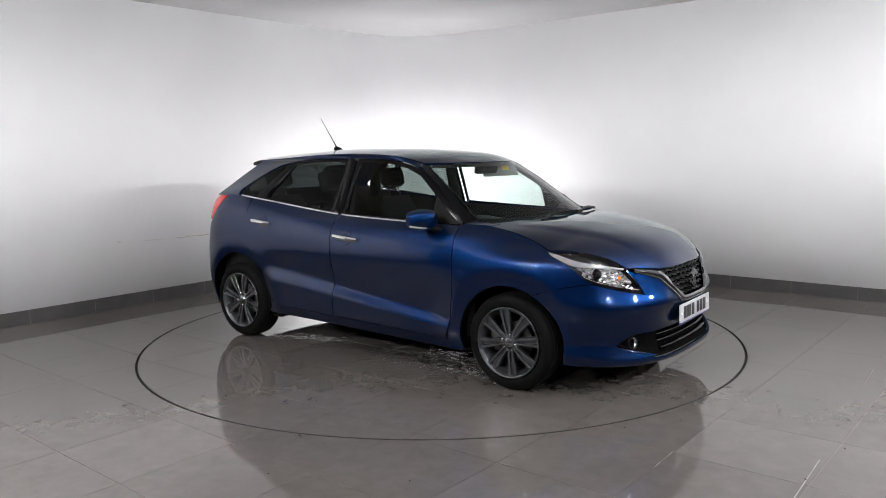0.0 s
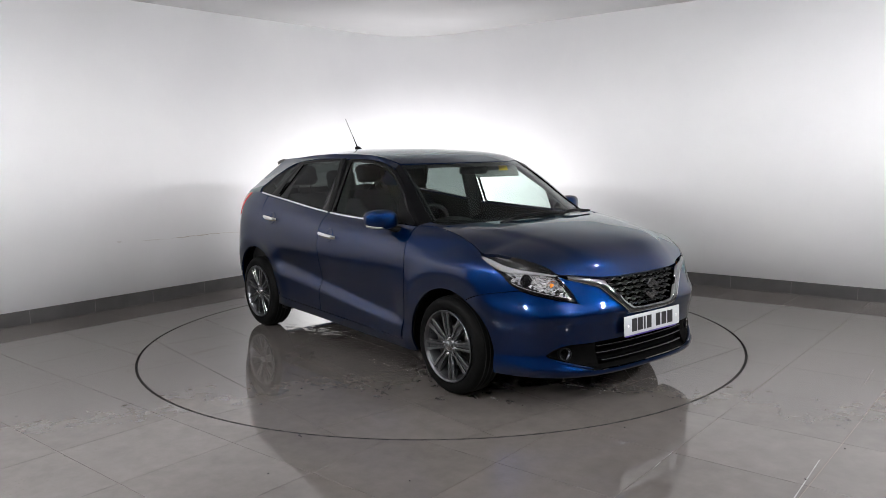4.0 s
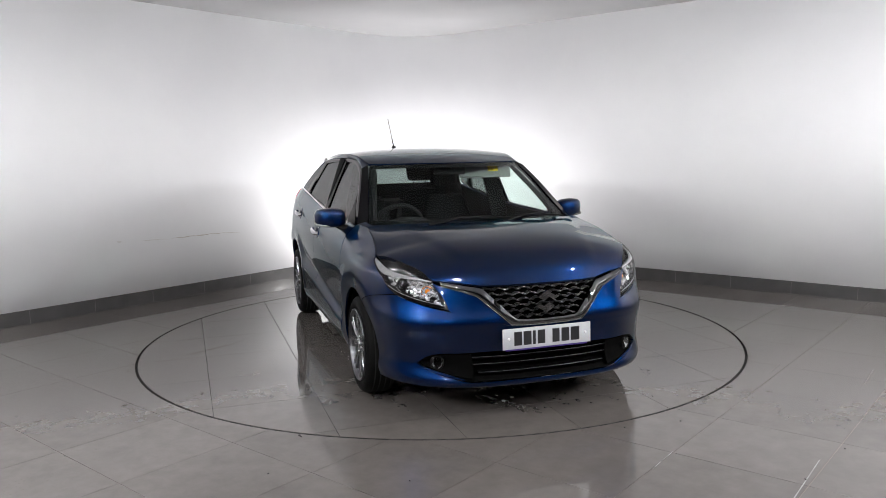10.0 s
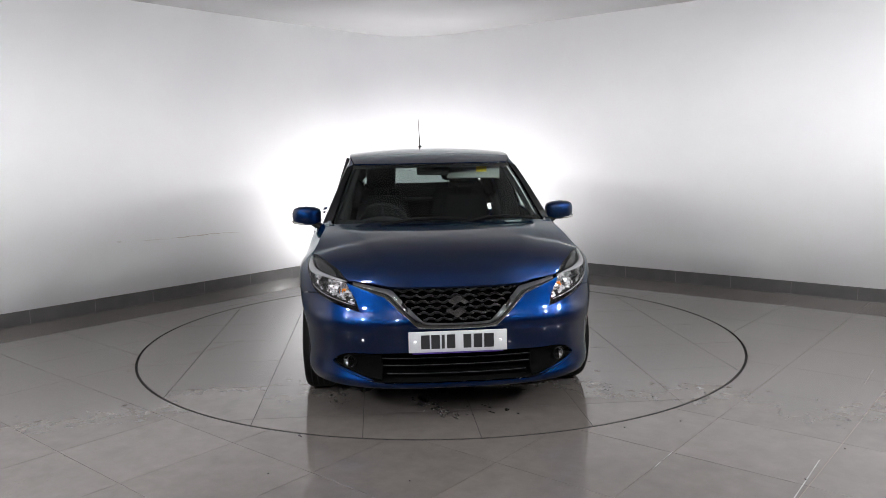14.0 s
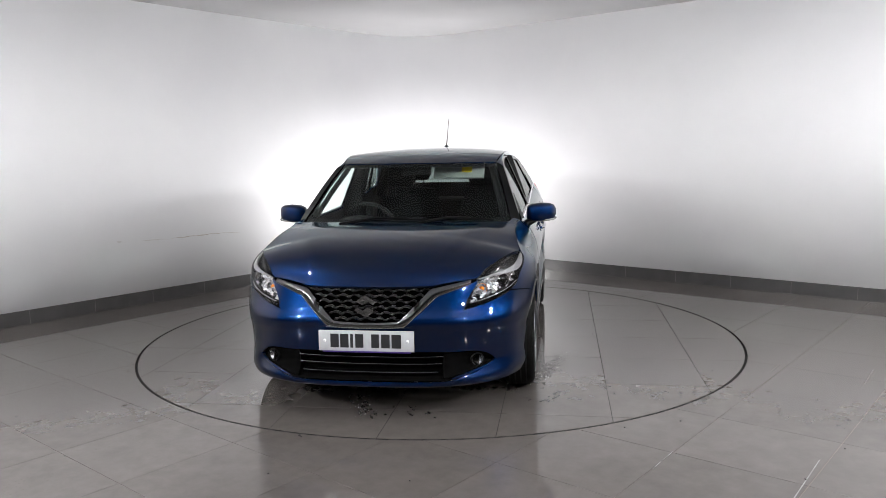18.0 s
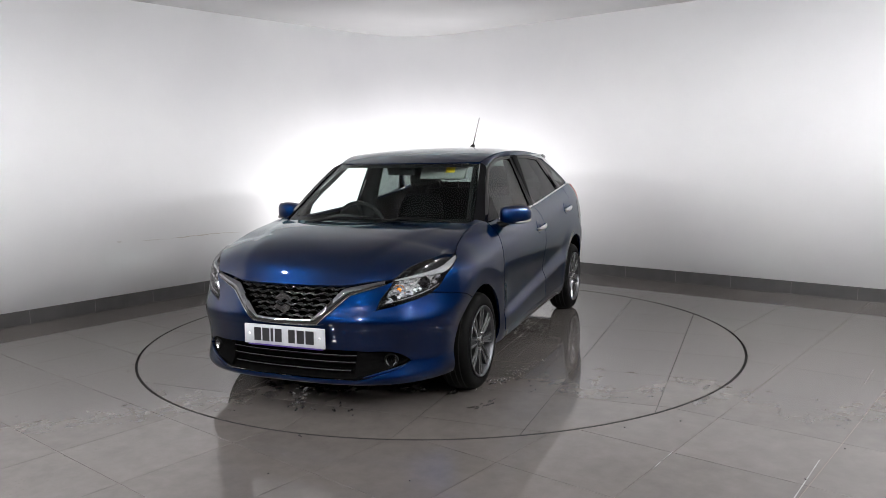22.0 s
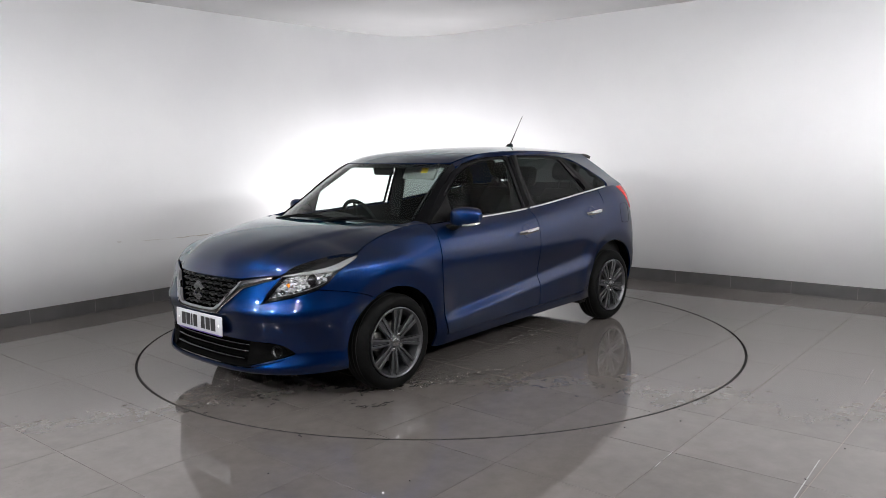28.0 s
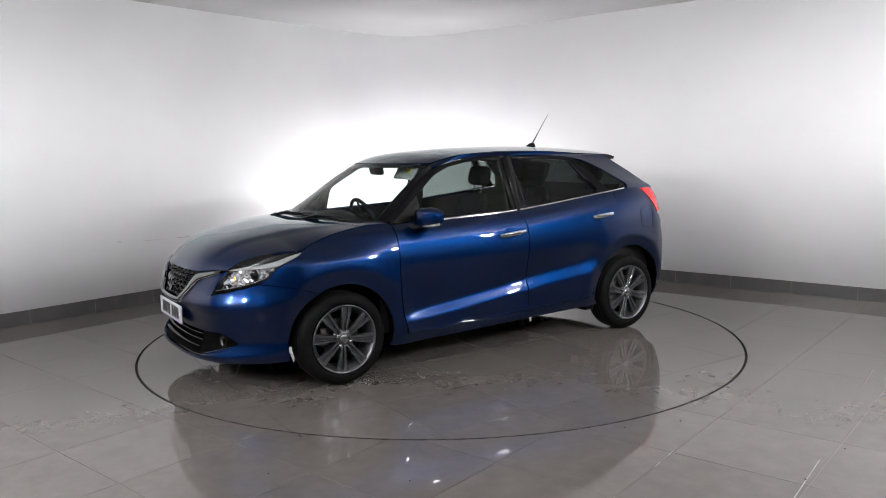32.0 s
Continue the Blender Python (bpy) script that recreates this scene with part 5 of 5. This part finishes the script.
# ---------------- cabin ----------------
def build_cabin(car):
    # tub: floor, inner sides and ends, all dark
    bm = bmesh.new()
    box(bm, (3.1, 1.20, 0.06), (-0.15, 0, 0.30))
    box(bm, (1.95, 1.20, 0.05), (0.0, 0, 0.262))
    box(bm, (1.60, 1.62, 0.02), (0.0, 0, 0.252))
    box(bm, (0.60, 0.96, 0.02), (1.56, 0, 0.212))
    part("floor_pan", bm, UNDER, car, smooth=False)
    bm = bmesh.new()
    box(bm, (0.85, 1.16, 0.40), (1.42, 0, 0.46))
    box(bm, (0.30, 0.9, 0.3), (1.72, 0, 0.42))
    part("engine_block_cover", bm, UNDER, car, smooth=False)
    bm = bmesh.new()
    box(bm, (0.5, 1.1, 0.4), (-1.55, 0, 0.44))
    part("boot_floor", bm, UNDER, car, smooth=False)
    for s in (1, -1):
        rows = []
        for z, l in ((0.28, -0.09), (0.5, -0.10), (0.8, -0.085), (0.93, -0.06), (0.985, -0.035)):
            rows.append([])
            for x in np.linspace(0.95, -1.62, 34):
                zz = z + (lerp_table(BELT, x) - 0.985 if z > 0.9 else 0) - 0.012
                rows[-1].append((x, s * (side_y(x, zz) + l), zz))
        part("door_lining", grid_mesh(rows), CABIN, car)
        # inner pillar between the doors
        part("middle_pillar", tube([(-0.24, s * 0.71, 0.9), (-0.24, s * 0.66, 1.1), (-0.245, s * 0.575, 1.39)], [0.085, 0.075, 0.06], 8, flat=0.4), CABIN, car)
        part("front_pillar_lining", tube([(0.88, s * 0.650, 1.0), (0.67, s * 0.595, 1.16), (0.41, s * 0.53, 1.328)], [0.020, 0.020, 0.020], 8, flat=0.8), CABIN, car)
        part("rear_pillar_lining", tube([(-1.18, s * 0.66, 1.05), (-1.10, s * 0.60, 1.22), (-0.92, s * 0.545, 1.37)], [0.06, 0.05, 0.04], 8, flat=0.5), CABIN, car)
        part("corner_pillar_lining", tube([(-1.50, s * 0.60, 0.92), (-1.54, s * 0.58, 1.10), (-1.48, s * 0.55, 1.22), (-1.32, s * 0.51, 1.36)], [0.14, 0.11, 0.06, 0.04], 8, flat=0.6), CABIN, car)
    crown("roof_lining", [(0.54, 1.355), (0.35, 1.405), (0.2, 1.428), (-0.2, 1.45), (-0.6, 1.45), (-1.0, 1.434), (-1.3, 1.395)],
          curve([(0.39, 0.53, 1.345), (0.1, 0.56, 1.395), (-0.25, 0.565, 1.408), (-0.65, 0.556, 1.40), (-1.0, 0.54, 1.38), (-1.3, 0.52, 1.355)], 20), LINING, car, 2.2, 0, n=14, m=15)
    # dashboard
    prof = [(1.16, 0.955), (1.0, 0.965), (0.85, 0.955), (0.72, 0.94), (0.63, 0.90), (0.60, 0.82), (0.64, 0.70), (0.75, 0.60), (0.8, 0.4)]
    rows = [[(x - 0.06 * abs(t) ** 3 * (1 if z > 0.9 else 0), 0.68 * t, z) for t in np.linspace(-1, 1, 21)] for x, z in [(p.x, p.y) for p in curve([(a, b, 0) for a, b in prof], 24)]]
    dash = part("dashboard", grid_mesh(rows), CABIN, car)
    rows = []
    for t in np.linspace(0, 1, 9):
        a = math.pi * t
        rows.append([(x, -0.37 + w * math.cos(a), z + h * math.sin(a)) for x, z, w, h in ((0.90, 0.945, 0.19, 0.045), (0.72, 0.935, 0.19, 0.075), (0.60, 0.90, 0.18, 0.09), (0.585, 0.90, 0.16, 0.07))])
    part("instrument_hood", grid_mesh(rows), CABIN, dash)
    bm = bmesh.new()
    box(bm, (0.02, 0.26, 0.14), (0.615, 0.0, 0.865), pose(0, 0, 0, 0, -15, 0), 0.006)
    part("centre_screen", bm, GLOSSBLACK, dash)
    # steering wheel on the right
    sw = new("steering_wheel")
    sw.parent = car
    sw.matrix_basis = pose(0.44, -0.37, 0.905, 0, -66, 0)
    ring = [(0.185 * math.cos(a), 0.185 * math.sin(a), 0) for a in (2 * math.pi * k / 40 for k in range(40))]
    part("rim", tube(ring, 0.016, 10, closed=True), CABIN, sw)
    part("boss", lathe([(0.001, 0.03), (0.05, 0.028), (0.065, 0.01), (0.06, -0.03)], 24, "Z"), CABIN, sw)
    for a in (0, 180, 270):
        p = Vector((math.cos(radians(a)), math.sin(radians(a)), 0))
        part("spoke", tube([p * 0.05, p * 0.18], [0.022, 0.014], 8, flat=0.4), SATIN if a == 270 else CABIN, sw)
    part("column", tube([(0.60, -0.37, 0.83), (0.46, -0.37, 0.895)], 0.04, 12), CABIN, car)
    # seats
    for y in (0.36, -0.36):
        seat(car, "front_seat", -0.30, y, 0.50, 0.30, -14)
    for y in (0.34, -0.34):
        seat(car, "rear_seat", -0.90, y, 0.56, 0.34, -18)
    # rear-view mirror, visor, parcel shelf
    rv = new("rear_view_mirror")
    rv.parent = car
    rv.matrix_basis = pose(0.53, 0.0, 1.310, 0, 10, -8)
    bm = bmesh.new()
    box(bm, (0.035, 0.23, 0.065), bevel=0.016)
    part("shell", bm, CABIN, rv)
    bm = bmesh.new()
    box(bm, (0.003, 0.21, 0.052), (-0.018, 0, 0), bevel=0.001)
    part("mirror_glass", bm, CHROME, rv)
    part("stem", tube([(0.01, 0, 0.02), (0.05, 0, 0.062)], 0.012, 8), CABIN, rv)
    vis = new("sun_visor")
    vis.parent = car
    vis.matrix_basis = pose(0.445, 0.30, 1.305, 0, -28, -10)
    bm = bmesh.new()
    box(bm, (0.018, 0.38, 0.125), bevel=0.008)
    part("flap", bm, LINING, vis, "pale grey lowered visor")
    bm = bmesh.new()
    box(bm, (0.002, 0.075, 0.055), (0.011, 0.06, 0.010))
    part("sticker", bm, YELLOW, vis, "yellow warning sticker", smooth=False)
    bm = bmesh.new()
    box(bm, (0.03, 1.36, 0.66), (-1.64, 0, 0.805))
    part("tailgate_lining", bm, CABIN, car, smooth=False)
    bm = bmesh.new()
    box(bm, (0.42, 1.06, 0.02), (-1.42, 0, 0.985), bevel=0.004)
    part("parcel_shelf", bm, CABIN, car)


def seat(car, name, x, y, w, floor_z, lean):
    st = new(name)
    st.parent = car
    st.location = (x, y, floor_z)
    bm = bmesh.new()
    box(bm, (0.50, w, 0.17), (0.05, 0, 0.10), pose(0, 0, 0, 0, -6, 0), 0.05)
    part("cushion", bm, CLOTH, st)
    # back: tapered rounded slab
    rows = []
    for t, hw, th in ((0.0, 0.98, 0.10), (0.1, 1.0, 0.13), (0.5, 0.96, 0.12), (0.85, 0.78, 0.10), (1.0, 0.62, 0.06)):
        c = Vector((-0.20 + math.sin(radians(lean)) * 0.64 * t, 0, 0.15 + math.cos(radians(lean)) * 0.64 * t))
        rows.append([c + Vector((th / 2 * 1.2 * math.copysign(abs(math.cos(a)) ** 0.6, math.cos(a)), w / 2 * hw * math.copysign(abs(math.sin(a)) ** 0.5, math.sin(a)), 0)) for a in (2 * math.pi * k / 28 for k in range(28))])
    bm = grid_mesh(rows, closed=True)
    bm.faces.new([bm.verts.new(p) for p in rows[-1]])
    part("backrest", bm, CLOTH, st)
    c = Vector((-0.20 + math.sin(radians(lean)) * 0.80, 0, 0.15 + math.cos(radians(lean)) * 0.80))
    bm = bmesh.new()
    box(bm, (0.10, 0.25, 0.17), c, pose(0, 0, 0, 0, lean, 0), 0.045)
    part("headrest", bm, CLOTH, st)
    for q in (0.06, -0.06):
        part("headrest_post", tube([c + Vector((0.0, q, -0.05)), c + Vector((0.03, q, -0.16))], 0.007, 8), CABIN, st)


def build_car():
    car = thing("car", "dark blue metallic five-door hatchback on the turntable, clean and glossy", "car")
    build_skin(car)
    build_front(car)
    build_wheels(car)
    build_outside(car)
    build_cabin(car)
    return car


build_room()
TABLE = build_floor()
build_marks(TABLE)
build_lights()
CAR = build_car()


def motions():
    rows = [(float(t), pose(0, 0, 0, 0, 0, TURN_0 + TURN_RATE * t)) for t in range(0, 33)]
    walk(TABLE, rows)
    walk(CAR, [(t, m @ CAR_OFF) for t, m in rows])


motions()
